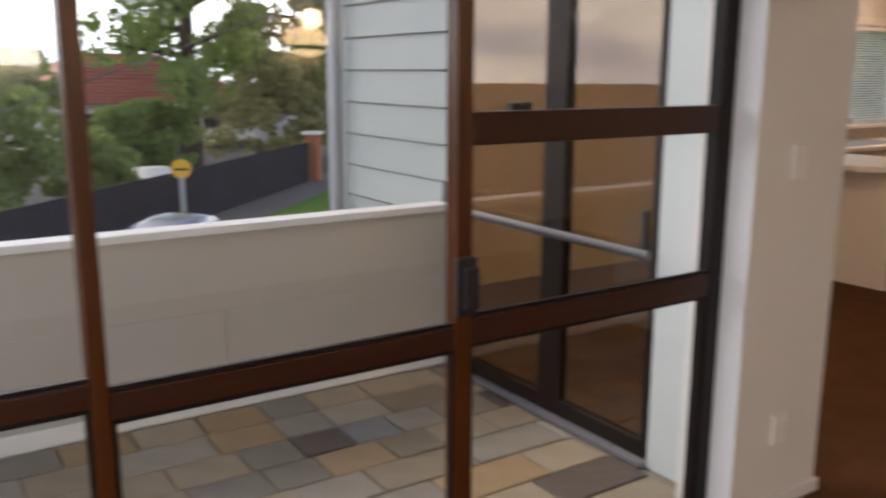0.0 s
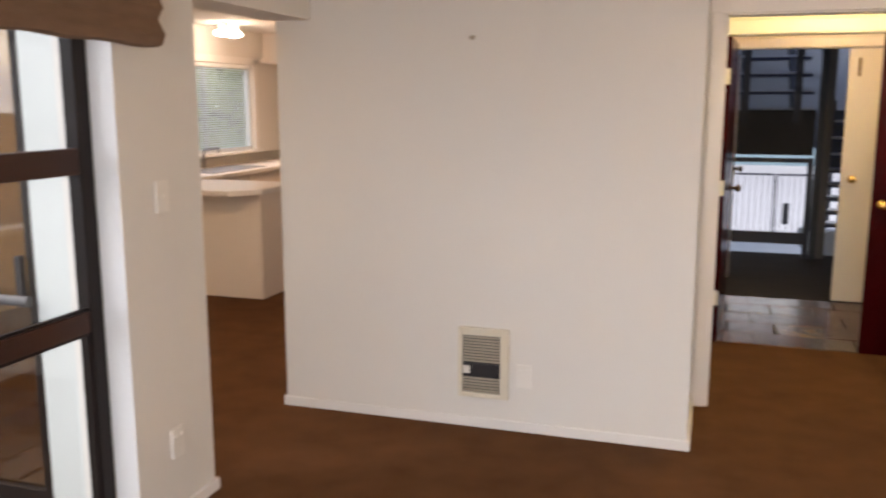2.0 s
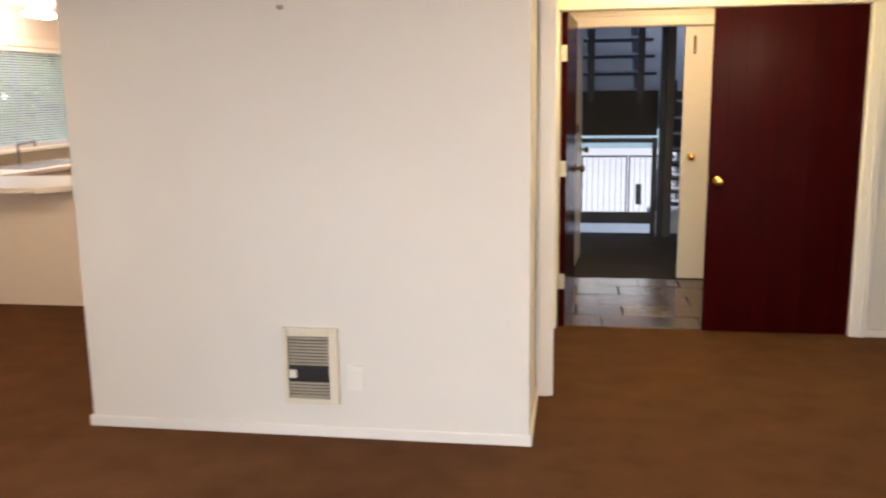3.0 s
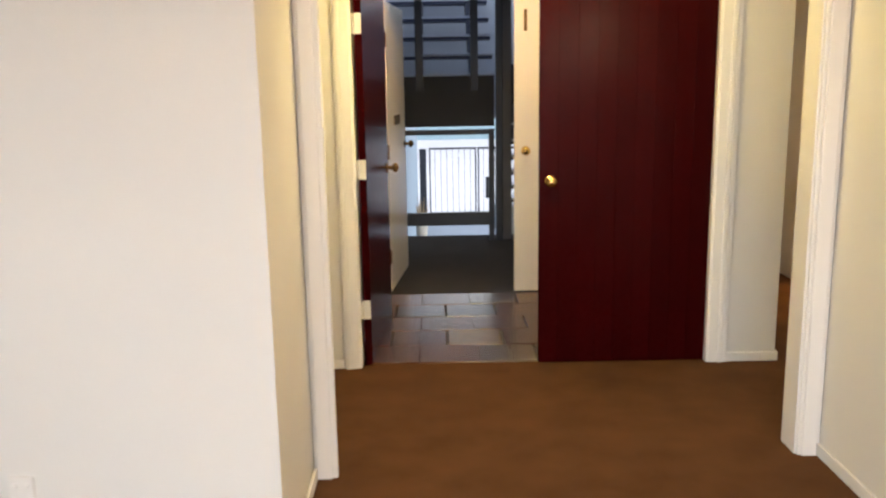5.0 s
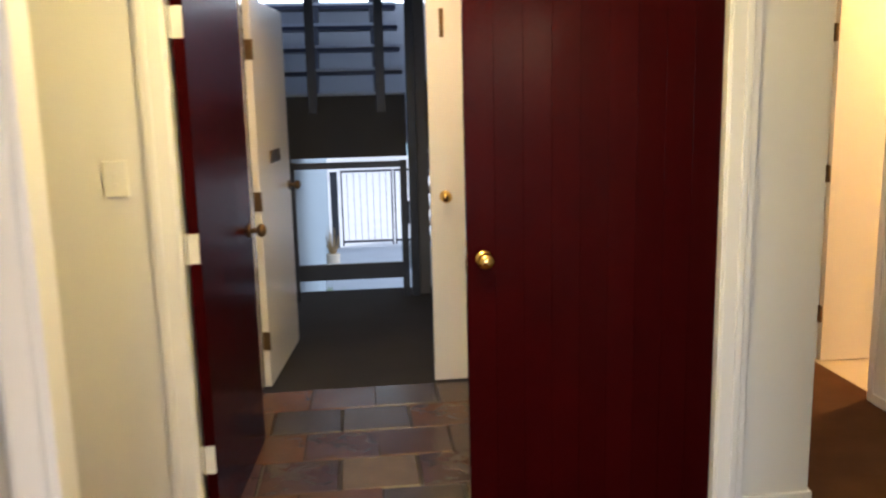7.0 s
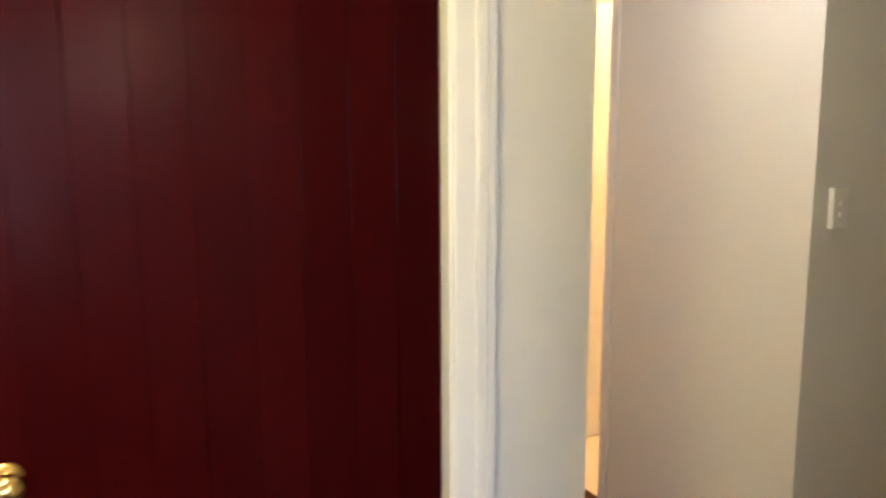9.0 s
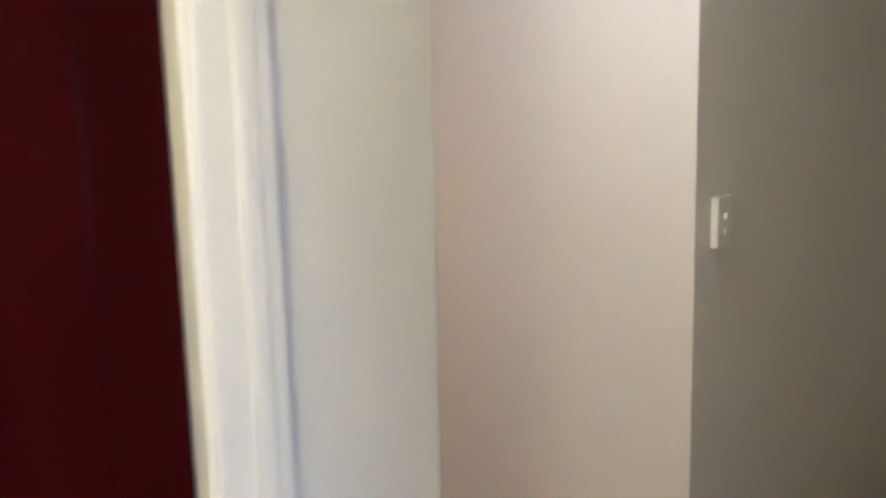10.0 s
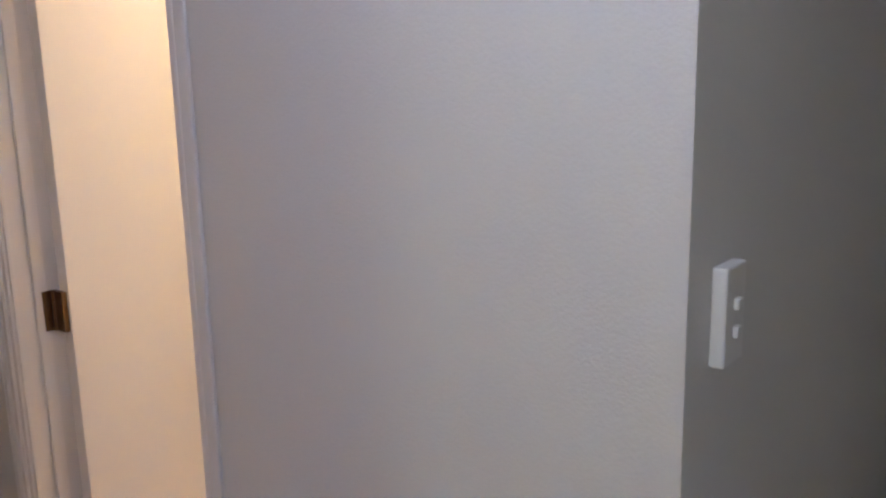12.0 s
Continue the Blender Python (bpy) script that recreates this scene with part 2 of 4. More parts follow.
def add_cyl(bm, p, q, r0, r1=None, n=16):
    p, q = Vector(p), Vector(q)
    d = q - p
    r1 = r0 if r1 is None else r1
    m = Matrix.Translation((p + q) / 2) @ d.to_track_quat("Z", "Y").to_matrix().to_4x4()
    bmesh.ops.create_cone(bm, cap_ends=True, segments=n, radius1=r0, radius2=r1, depth=d.length, matrix=m)


def add_ball(bm, c, rx, ry, rz, seg=18, rings=10):
    bmesh.ops.create_uvsphere(bm, u_segments=seg, v_segments=rings, radius=1,
                              matrix=Matrix.Translation(c) @ Matrix.Diagonal((rx, ry, rz, 1)))


def part(name, bm, mat, parent=None, label="", smooth=False):
    me = bpy.data.meshes.new(name)
    bm.normal_update()
    bm.to_mesh(me)
    bm.free()
    me.materials.append(mat)
    if smooth:
        for p in me.polygons:
            p.use_smooth = True
    ob = new(name, me)
    if parent:
        ob.parent = parent
    return tagged(ob, label)


def slab(name, b, mat, parent=None, label="", bevel=0.0):
    bm = bmesh.new()
    add_box(bm, *b, bevel)
    return part(name, bm, mat, parent, label)


def boxes(name, bs, mat, parent=None, label="", bevel=0.0):
    bm = bmesh.new()
    for b in bs:
        add_box(bm, *b, bevel)
    return part(name, bm, mat, parent, label)


def tube(name, pts, r, mat, parent=None, label="", n=12):
    bm = bmesh.new()
    for a, b in zip(pts, pts[1:]):
        add_cyl(bm, a, b, r, n=n)
    return part(name, bm, mat, parent, label, smooth=False)


def thing(name, label, category, at=(0, 0, 0), group="", kind=""):
    o = new(name)
    o.location = at
    o.empty_display_size = 0.1
    return tagged(o, label, category, group, kind)


def structure(ob, label, category):
    return tagged(ob, label, category, kind="structure")


# ---- setting: floors, walls, ceilings ----
CEIL = 2.4
structure(boxes("floor_carpet", [(-5.0, 5.4, 2.56, 5.78, -0.12, 0.0), (-1.86, 2.36, -2.4, 2.56, -0.12, 0.0),
                                 (2.41, 3.30, 5.78, 7.9, -0.12, 0.0), (-5.0, -1.95, 5.78, 10.0, -0.12, 0.0)], M_CARPET),
          "brown short-pile carpet running through the rooms", "floor")
structure(slab("floor_bathroom", (3.30, 5.2, 5.92, 8.2, -0.1, 0.002), M_VINYL), "cream vinyl floor of the lit bathroom", "floor")
structure(slab("floor_landing", (-0.7, 2.6, 7.30, 9.62, -0.2, -0.004), M_GREYCARPET), "dark grey carpet on the stair landing", "floor")

structure(boxes("wall_living_west", [(-1.97, -1.733, -2.4, -2.2, 0, CEIL), (-1.97, -1.733, 2.33, 2.815, 0, CEIL),
                                     (-1.97, -1.733, -2.2, 2.33, 2.02, CEIL), (-1.97, -1.733, 2.815, 3.824, 2.0, CEIL)], M_WALL),
          "cream painted wall beside the glazed doors", "wall")
structure(slab("wall_heater", (-1.925, 0.14, 3.825, 3.94, 0, CEIL), M_WALL), "pale painted wall with a recessed heater", "wall")
structure(slab("wall_heater_return", (0.02, 0.137, 3.94, 4.482, 0, CEIL), M_WALL), "short cream wall return by the opening", "wall")
structure(slab("wall_kitchen_east", (-1.923, -1.82, 3.94, 10.0, 0, CEIL), M_WALL), "cream kitchen side wall", "wall")
structure(boxes("wall_opening", [(0.02, 0.198, 4.482, 4.60, 0, CEIL), (0.198, 2.125, 4.482, 4.60, 2.045, CEIL), (2.045, 5.4, 4.601, 4.72, 0, CEIL)], M_WALL),
          "cream wall with a wide opening to the hall", "wall")
structure(slab("wall_living_east", (2.125, 2.24, -2.4, 4.60, 0, CEIL), M_WALL), "cream living room side wall", "wall")
structure(boxes("wall_living_south", [(-1.97, -1.2, -2.52, -2.4, 0, CEIL), (1.6, 2.24, -2.52, -2.4, 0, CEIL), (-1.2, 1.6, -2.52, -2.4, 0, 0.15), (-1.2, 1.6, -2.52, -2.4, 2.05, CEIL)], M_WALL),
          "cream end wall, out of view, with an added wide window", "wall")
# window added out of view, to hold the fill daylight for the living room
sw = tagged(new("window_added"), "dark-stained timber window added in the unseen end wall", "window", kind="structure")
for b in ((-1.2, -1.14, -2.5, -2.44, 0.15, 2.05), (1.54, 1.6, -2.5, -2.44, 0.15, 2.05), (-1.14, 1.54, -2.5, -2.44, 0.15, 0.2), (-1.14, 1.54, -2.5, -2.44, 2.0, 2.05), (0.17, 0.23, -2.5, -2.44, 0.2, 2.0)):
    slab("frame", b, M_TIMBER, sw, "", 0.004)
for x0, x1 in ((-1.14, 0.17), (0.23, 1.54)):
    slab("pane", (x0, x1, -2.482, -2.478, 0.2, 2.0), M_GLASS, sw).visible_shadow = False
structure(boxes("wall_entry", [(-0.7, 0.205, 5.735, 5.85, 0, CEIL), (2.045, 2.400, 5.735, 5.85, 0, CEIL), (0.205, 2.045, 5.735, 5.85, 2.035, CEIL)], M_WALL),
          "cream wall round the dark red double doors", "wall")
structure(slab("wall_hall_west", (-0.82, -0.7, 4.0, 9.6, 0, CEIL), M_WALL), "cream wall closing the hall", "wall")
structure(slab("wall_passage_west", (2.30, 2.398, 5.85, 8.0, 0, CEIL), M_WALL), "cream passage wall", "wall")
structure(boxes("wall_passage_east", [(3.238, 3.35, 5.812, 6.665, 0, CEIL), (3.238, 3.35, 7.345, 8.3, 0, CEIL), (3.238, 3.35, 6.665, 7.345, 2.02, CEIL)], M_WALL),
          "pale wall beside the bathroom door", "wall")
structure(slab("wall_switch", (3.35, 5.4, 5.812, 5.92, 0, CEIL), M_WALL), "pale grey-lit hall wall carrying a light switch", "wall")
structure(slab("wall_passage_end", (2.30, 3.238, 7.9, 8.0, 0, CEIL), M_WALL), "cream end wall of the passage", "wall")
structure(slab("wall_hall_end", (5.4, 5.5, 4.48, 8.3, 0, CEIL), M_WALL), "plain end wall of the hall", "wall")
structure(slab("wall_bathroom_north", (3.35, 5.4, 8.2, 8.3, 0, CEIL), M_WALL), "cream bathroom wall", "wall")
structure(slab("wall_foyer_west", (0.08, 0.19, 5.85, 7.293, 0, CEIL), M_WALL), "cream foyer wall", "wall")
structure(slab("wall_foyer_east", (2.06, 2.17, 5.85, 7.293, 0, CEIL), M_WALL), "cream foyer wall", "wall")
structure(boxes("wall_front", [(-0.7, 0.235, 7.293, 7.40, 0, CEIL), (2.06, 2.7, 7.293, 7.40, 0, CEIL), (0.235, 2.06, 7.293, 7.40, 2.035, CEIL)], M_WALL),
          "cream wall round the white front doors", "wall")
structure(boxes("wall_kitchen_west", [(-5.12, -5.0, 2.64, 6.6, 0, CEIL), (-5.12, -5.0, 8.93, 10.0, 0, CEIL), (-5.12, -5.0, 6.6, 8.93, 0, 1.04), (-5.12, -5.0, 6.6, 8.93, 2.02, CEIL)], M_WALL),
          "cream kitchen wall with a wide window", "wall")
structure(slab("wall_kitchen_north", (-5.12, -1.84, 10.0, 10.12, 0, CEIL), M_WALL), "cream kitchen end wall", "wall")
structure(boxes("wall_dining_south", [(-5.0, -3.74, 2.56, 2.64, 0, CEIL), (-3.74, -2.27, 2.56, 2.64, 2.05, CEIL)], M_WALL), "cream dining wall round the glazed door", "wall")
structure(slab("deck_post_wall", (-2.27, -1.972, 2.49, 2.64, -0.046, CEIL), M_POSTPAINT), "white painted wall end at the balcony corner", "wall")

structure(slab("ceiling_living", (-1.97, 2.36, -2.52, 4.60, CEIL, CEIL + 0.1), M_CEIL), "plain cream ceiling", "ceiling")
structure(slab("ceiling_hall", (-0.82, 5.5, 4.60, 5.85, CEIL, CEIL + 0.1), M_CEIL), "plain cream hall ceiling", "ceiling")
structure(slab("ceiling_foyer", (-0.82, 2.30, 5.85, 7.40, CEIL, CEIL + 0.1), M_CEIL), "plain cream foyer ceiling", "ceiling")
structure(slab("ceiling_passage", (2.30, 5.5, 5.85, 8.3, CEIL, CEIL + 0.1), M_CEIL), "plain cream ceiling of passage and bathroom", "ceiling")
structure(slab("ceiling_kitchen", (-5.12, -1.97, 2.56, 10.12, CEIL, CEIL + 0.1), M_CEIL), "plain cream kitchen ceiling", "ceiling")

# outer walls below the floor, down to the ground
structure(boxes("foundation_wall", [(-4.0, -3.86, -2.52, 2.5, -4.2, -0.25), (-5.14, -5.0, 2.6, 10.12, -4.2, -0.125), (-4.0, 2.4, -2.6, -2.45, -4.2, -0.25),
                                    (2.4, 5.5, 4.4, 4.5, -4.2, -0.125), (5.42, 5.5, 4.5, 8.3, -4.2, -0.125), (-5.0, -0.8, 10.0, 10.12, -4.2, -0.125)], M_PARAPET),
          "painted lower storey wall", "wall")


# baseboards and casings
def baseboard(x0, x1, y0, y1):
    bm = bmesh.new()
    add_box(bm, x0, x1, y0, y1, 0.0, 0.052, 0.006)
    return structure(part("baseboard", bm, M_TRIM), "white painted timber skirting", "skirting")


D = 0.014
baseboard(-1.94, 0.154, 3.825 - D, 3.824)
baseboard(0.141, 0.141 + D, 3.826, 4.452)
baseboard(-1.925 - D, -1.926, 3.826, 6.0)
baseboard(-1.732, -1.733 + D + 0.002, 2.345, 2.829)
baseboard(-1.95, -1.734, 2.816, 2.829)
baseboard(2.125 - D, 2.124, -2.39, 4.584)
baseboard(-0.69, 0.125, 5.735 - D, 5.734)
baseboard(2.13, 2.413, 5.735 - D, 5.734)
baseboard(2.401, 2.401 + D, 5.737, 7.88)
baseboard(3.238 - D, 3.237, 5.80, 6.635)
baseboard(3.226, 5.38, 5.812 - D, 5.811)


def casing(name, pieces, label):
    bm = bmesh.new()
    for b in pieces:
        add_box(bm, *b, 0.006)
    return structure(part(name, bm, M_TRIM), label, "door trim")


# wide opening: lining and architraves on both faces
casing("trim_opening", [(0.199, 0.214, 4.482, 4.606, 0, 2.026), (2.028, 2.044, 4.595, 4.726, 0, 2.026), (0.216, 2.026, 4.482, 4.606, 2.026, 2.044),
                        (0.142, 0.230, 4.462, 4.481, 0, 2.034), (2.036, 2.123, 4.582, 4.600, 0, 2.034), (0.139, 2.123, 4.462, 4.481, 2.035, 2.12),
                        (0.152, 0.210, 4.455, 4.4615, 0, 2.04), (2.050, 2.110, 4.575, 4.5815, 0, 2.04),
                        (0.139, 0.205, 4.607, 4.618, 0, 2.034), (2.036, 2.13, 4.721, 4.738, 0, 2.034), (0.139, 2.03, 4.601, 4.618, 2.035, 2.12)],
       "white moulded architrave round the wide opening")
casing("trim_entry", [(0.206, 0.222, 5.722, 5.856, 0, 2.018), (2.03, 2.044, 5.722, 5.856, 0, 2.018), (0.206, 2.044, 5.722, 5.856, 2.019, 2.034),
                      (0.128, 0.214, 5.714, 5.734, 0, 2.026), (2.037, 2.138, 5.714, 5.734, 0, 2.026), (0.128, 2.138, 5.714, 5.734, 2.027, 2.11),
                      (0.14, 0.165, 5.708, 5.7135, 0, 2.05), (2.087, 2.112, 5.708, 5.7135, 0, 2.05)],
       "white moulded architrave round the red double doors")
casing("trim_front", [(0.236, 0.252, 7.285, 7.405, 0, 2.018), (2.035, 2.058, 7.285, 7.405, 0, 2.018), (0.236, 2.058, 7.285, 7.405, 2.019, 2.034),
                      (0.195, 0.245, 7.275, 7.292, 0, 2.026), (0.195, 2.055, 7.275, 7.292, 2.027, 2.1)], "cream architrave round the white front doors")
casing("trim_bathroom", [(3.228, 3.356, 6.666, 6.684, 0, 2.0), (3.228, 3.356, 7.328, 7.344, 0, 2.0), (3.228, 3.356, 6.666, 7.344, 2.0, 2.018),
                         (3.230, 3.2385, 6.64, 6.675, 0, 2.008), (3.222, 3.2385, 7.336, 7.41, 0, 2.008), (3.222, 3.2385, 6.64, 7.41, 2.009, 2.08),
                         (3.216, 3.2215, 7.35, 7.37, 0, 2.02), (3.216, 3.2215, 7.385, 7.40, 0, 2.02), (3.27, 3.30, 7.316, 7.327, 0, 1.99)],
       "cream moulded architrave of the bathroom door")
casing("trim_hall_end", [(5.38, 5.399, 5.70, 5.80, 0, 2.05), (5.38, 5.399, 4.75, 5.70, 1.98, 2.05)], "white architrave at the end of the hall")


# ---- doors ----
def knob(parent, x, y, z, dy, mat=M_BRASS, r=0.029):
    bm = bmesh.new()
    add_cyl(bm, (x, y, z), (x, y + dy * 0.008, z), 0.031, 0.028, 24)
    add_cyl(bm, (x, y + dy * 0.008, z), (x, y + dy * 0.034, z), 0.011, 0.013, 16)
    add_ball(bm, (x, y + dy * 0.052, z), r, 0.021, r, 20, 12)
    return part("knob", bm, mat, parent, "round brass knob", smooth=True)


def door_leaf(parent, b, mat, boards=0):
    """A leaf with softened edges; a boarded one has upright boards on both faces, each a hair out of true."""
    x0, x1, y0, y1, z0, z1 = b
    if not boards:
        return slab("leaf", b, mat, parent, "", 0.003)
    leaf = slab("leaf", (x0, x1, y0 + 0.005, y1 - 0.005, z0, z1), mat, parent)
    r = random.Random(boards)
    w = (x1 - x0) / boards
    for k in range(boards):
        for face, back in ((y0, y0 + 0.0049), (y1, y1 - 0.0049)):
            bm = bmesh.new()
            lean = r.uniform(-0.0006, 0.0006)
            add_box(bm, x0 + k * w + 0.0004, x0 + (k + 1) * w - 0.0004, min(face, back), max(face, back), z0, z1, 0.0011)
            mid = x0 + (k + 0.5) * w
            for v in bm.verts:
                if abs(v.co.y - face) < 0.002:
                    v.co.y += lean * (v.co.x - mid) / w
            part("board", bm, mat, leaf)
    return leaf


red_right = tagged(new("door_1"), "closed dark red painted door leaf with a brass knob", "door", "red double doors", "structure")
door_leaf(red_right, (1.150, 2.027, 5.755, 5.793, 0.006, 2.014), M_RED, 9)
knob(red_right, 1.207, 5.755, 0.972, -1)
knob(red_right, 1.207, 5.793, 0.972, 1)
slab("strike_edge", (1.1475, 1.1495, 5.76, 5.788, 0.92, 1.03), M_BRASS, red_right, "brass latch plate")

red_left = tagged(new("door_2"), "dark red painted door leaf standing open into the foyer", "door", "red double doors", "structure")
door_leaf(red_left, (0.0, 0.885, -0.038, 0.0, 0.006, 2.014), M_RED, 9)
knob(red_left, 0.822, 0.0, 0.972, 1, M_BRONZE)
knob(red_left, 0.822, -0.038, 0.972, -1, M_BRONZE)
for hz in (0.31, 1.045, 1.765):
    bm = bmesh.new()
    add_box(bm, -0.0055, -0.001, -0.036, -0.002, hz - 0.05, hz + 0.05, 0.001)
    add_box(bm, -0.02, -0.0055, 0.001, 0.0045, hz - 0.05, hz + 0.05, 0.001)
    add_cyl(bm, (-0.004, 0.006, hz - 0.05), (-0.004, 0.006, hz + 0.05), 0.006, n=10)
    part("hinge", bm, M_PLASTIC, red_left, "white painted butt hinge")
red_left.matrix_world = pose(0.234, 5.765, 0, 0, 0, 86)

white_right = tagged(new("door_3"), "closed cream front door leaf with a brass knob", "door", "cream front doors", "structure")
door_leaf(white_right, (1.168, 2.03, 7.31, 7.348, 0.008, 2.014), M_TRIM)
knob(white_right, 1.245, 7.31, 1.0, -1)
bm = bmesh.new()
add_box(bm, 1.232, 1.254, 7.303, 7.31, 1.80, 1.94, 0.002)
add_cyl(bm, (1.243, 7.298, 1.83), (1.243, 7.298, 1.91), 0.005, n=10)
part("bolt", bm, M_BRONZE, white_right, "dark barrel bolt")

white_left = tagged(new("door_4"), "cream front door leaf standing open to the landing", "door", "cream front doors", "structure")
door_leaf(white_left, (0.0, 0.87, -0.038, 0.0, 0.008, 2.014), M_TRIM)
knob(white_left, 0.81, -0.038, 1.0, -1, M_BRONZE)
knob(white_left, 0.81, 0.0, 1.0, 1, M_BRONZE)
slab("letter_plate", (0.30, 0.56, -0.044, -0.038, 1.17, 1.24), M_BRONZE, white_left, "dark letter plate", 0.002)
for hz in (0.26, 1.0, 1.76):
    bm = bmesh.new()
    add_box(bm, -0.003, 0.0, -0.034, -0.004, hz - 0.05, hz + 0.05)
    add_cyl(bm, (-0.004, -0.04, hz - 0.05), (-0.004, -0.04, hz + 0.05), 0.006, n=10)
    part("hinge", bm, M_BRONZE, white_left, "brass butt hinge")
white_left.matrix_world = pose(0.262, 7.36, 0, 0, 0, 84)

bath = tagged(new("door_5"), "cream bathroom door standing open, with dark hinges", "door", kind="structure")
door_leaf(bath, (3.318, 3.96, 7.262, 7.300, 0.01, 1.99), M_TRIM)
for hz in (0.275, 1.052, 1.79):
    bm = bmesh.new()
    add_box(bm, 3.306, 3.3175, 7.268, 7.304, hz - 0.046, hz + 0.046, 0.001)
    add_box(bm, 3.285, 3.313, 7.3125, 7.3155, hz - 0.046, hz + 0.046, 0.001)
    add_cyl(bm, (3.309, 7.308, hz - 0.046), (3.309, 7.308, hz + 0.046), 0.007, n=12)
    part("hinge", bm, M_BRONZE, bath, "dark brass butt hinge")
knob(bath, 3.90, 7.262, 1.0, -1)


# ---- switches, sockets, heater ----
def switch_plate(name, axis, x, y, z, w, h, rockers, label, category, sign, t_=0.012):
    """A wall plate centred at x, y, z; axis is the wall's normal."""
    t = tagged(new(name), label, category)
    bm = bmesh.new()
    add_box(bm, -w / 2, w / 2, 0.0, t_, -h / 2, h / 2, 0.003)
    part("plate", bm, M_PLASTIC, t)
    for k, (u, v) in enumerate(rockers):
        bm = bmesh.new()
        add_box(bm, u - 0.007, u + 0.007, t_ - 0.0005, t_ + 0.006, v - 0.0065, v + 0.0065, 0.002)
        part("rocker", bm, M_PLASTIC, t)
    t.matrix_world = pose(x, y, z, 0, 0, {"-y": 180, "+x": -90, "-x": 90}[axis])
    return t


switch_plate("light_switch", "-y", 3.332, 5.8105, 1.278, 0.062, 0.116, [(0, 0.013), (0, -0.02)], "white two-rocker light switch on the hall wall", "switch", -1, 0.018)
switch_plate("light_switch", "-y", 0.035, 5.7335, 1.285, 0.075, 0.116, [(0, 0.015), (0, -0.018)], "white two-rocker light switch beside the red doors", "switch", -1)
switch_plate("light_switch", "+x", -1.7325, 2.55, 1.262, 0.073, 0.116, [(0, 0.0)], "white light switch on the wall by the glazed door", "switch", 1)
switch_plate("power_socket", "+x", -1.7325, 2.565, 0.31, 0.075, 0.116, [(-0.018, 0.03), (0.018, 0.03)], "white power socket low on the wall", "socket", 1)
switch_plate("power_socket", "-y", -0.635, 3.8245, 0.285, 0.075, 0.116, [(-0.018, 0.03), (0.018, 0.03)], "white power socket beside the wall heater", "socket", -1)

heater = thing("wall_heater_unit", "almond metal wall heater with dark control strip, set in the wall", "heater")
HX0, HX1, HZ0, HZ1, HY = -0.966, -0.710, 0.158, 0.514, 3.8245
bm = bmesh.new()
for b in ((HX0, HX0 + 0.022, HZ0, HZ1), (HX1 - 0.042, HX1, HZ0, HZ1), (HX0 + 0.022, HX1 - 0.042, HZ1 - 0.04, HZ1), (HX0 + 0.022, HX1 - 0.042, HZ0, HZ0 + 0.026)):
    add_box(bm, b[0], b[1], HY - 0.022, HY, b[2], b[3], 0.004)
part("frame", bm, M_ALMOND, heater)
slab("back_plate", (HX0 + 0.02, HX1 - 0.04, HY - 0.004, HY - 0.0005, HZ0 + 0.02, HZ1 - 0.03), M_BLACK, heater)
for k in range(19):
    z = HZ0 + 0.032 + k * 0.0150
    if 0.263 < z < 0.332:
        continue
    bm = bmesh.new()
    add_box(bm, HX0 + 0.023, HX1 - 0.043, HY - 0.015, HY - 0.006, z, z + 0.0085)
    part("louvre", bm, M_GRILLE, heater)
slab("control_strip", (HX0 + 0.023, HX1 - 0.043, HY - 0.013, HY - 0.005, 0.27, 0.329), M_BLACK, heater, "black control strip", 0.001)
slab("thermostat", (HX0 + 0.026, HX0 + 0.062, HY - 0.024, HY - 0.0135, 0.28, 0.319), M_PLASTIC, heater, "white thermostat dial", 0.004)

hook = thing("picture_hook", "small metal picture hook in the pale wall", "hook")
bm = bmesh.new()
add_cyl(bm, (-0.905, 3.8245, 1.90), (-0.905, 3.808, 1.90), 0.011, 0.008, 14)
add_cyl(bm, (-0.905, 3.808, 1.90), (-0.905, 3.804, 1.894), 0.013, 0.012, 14)
part("peg", bm, M_GRILLE, hook)


# ---- glazed timber doors to the balcony ----
GX0, GX1 = -1.885, -1.83
glazing = tagged(new("window_1"), "dark-stained timber glazed doors to the balcony", "window", kind="structure")
# leaf from y -2.198 to -0.68 is unseen, added to admit more daylight
for y0, y1 in ((-2.198, -2.14), (-0.68, -0.64), (0.305, 0.346), (1.240, 1.292), (2.262, 2.328)):
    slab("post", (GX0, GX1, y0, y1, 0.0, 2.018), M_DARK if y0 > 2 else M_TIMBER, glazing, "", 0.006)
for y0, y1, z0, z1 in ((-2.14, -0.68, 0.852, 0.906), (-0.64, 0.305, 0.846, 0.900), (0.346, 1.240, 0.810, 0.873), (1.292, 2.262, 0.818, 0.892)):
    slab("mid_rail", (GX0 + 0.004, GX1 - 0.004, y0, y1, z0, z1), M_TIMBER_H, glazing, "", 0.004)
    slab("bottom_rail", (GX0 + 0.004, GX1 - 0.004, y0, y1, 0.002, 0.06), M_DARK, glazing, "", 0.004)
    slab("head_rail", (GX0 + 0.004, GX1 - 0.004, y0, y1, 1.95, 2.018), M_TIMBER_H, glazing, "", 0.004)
    # slim glazing beads round the lower opening, proud of the glass
    for b in ((y0, y1, z0 - 0.012, z0 - 0.001), (y0, y1, z1 + 0.001, z1 + 0.012), (y0, y0 + 0.011, 0.061, z0 - 0.013), (y1 - 0.011, y1, 0.061, z0 - 0.013)):
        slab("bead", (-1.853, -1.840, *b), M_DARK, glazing)
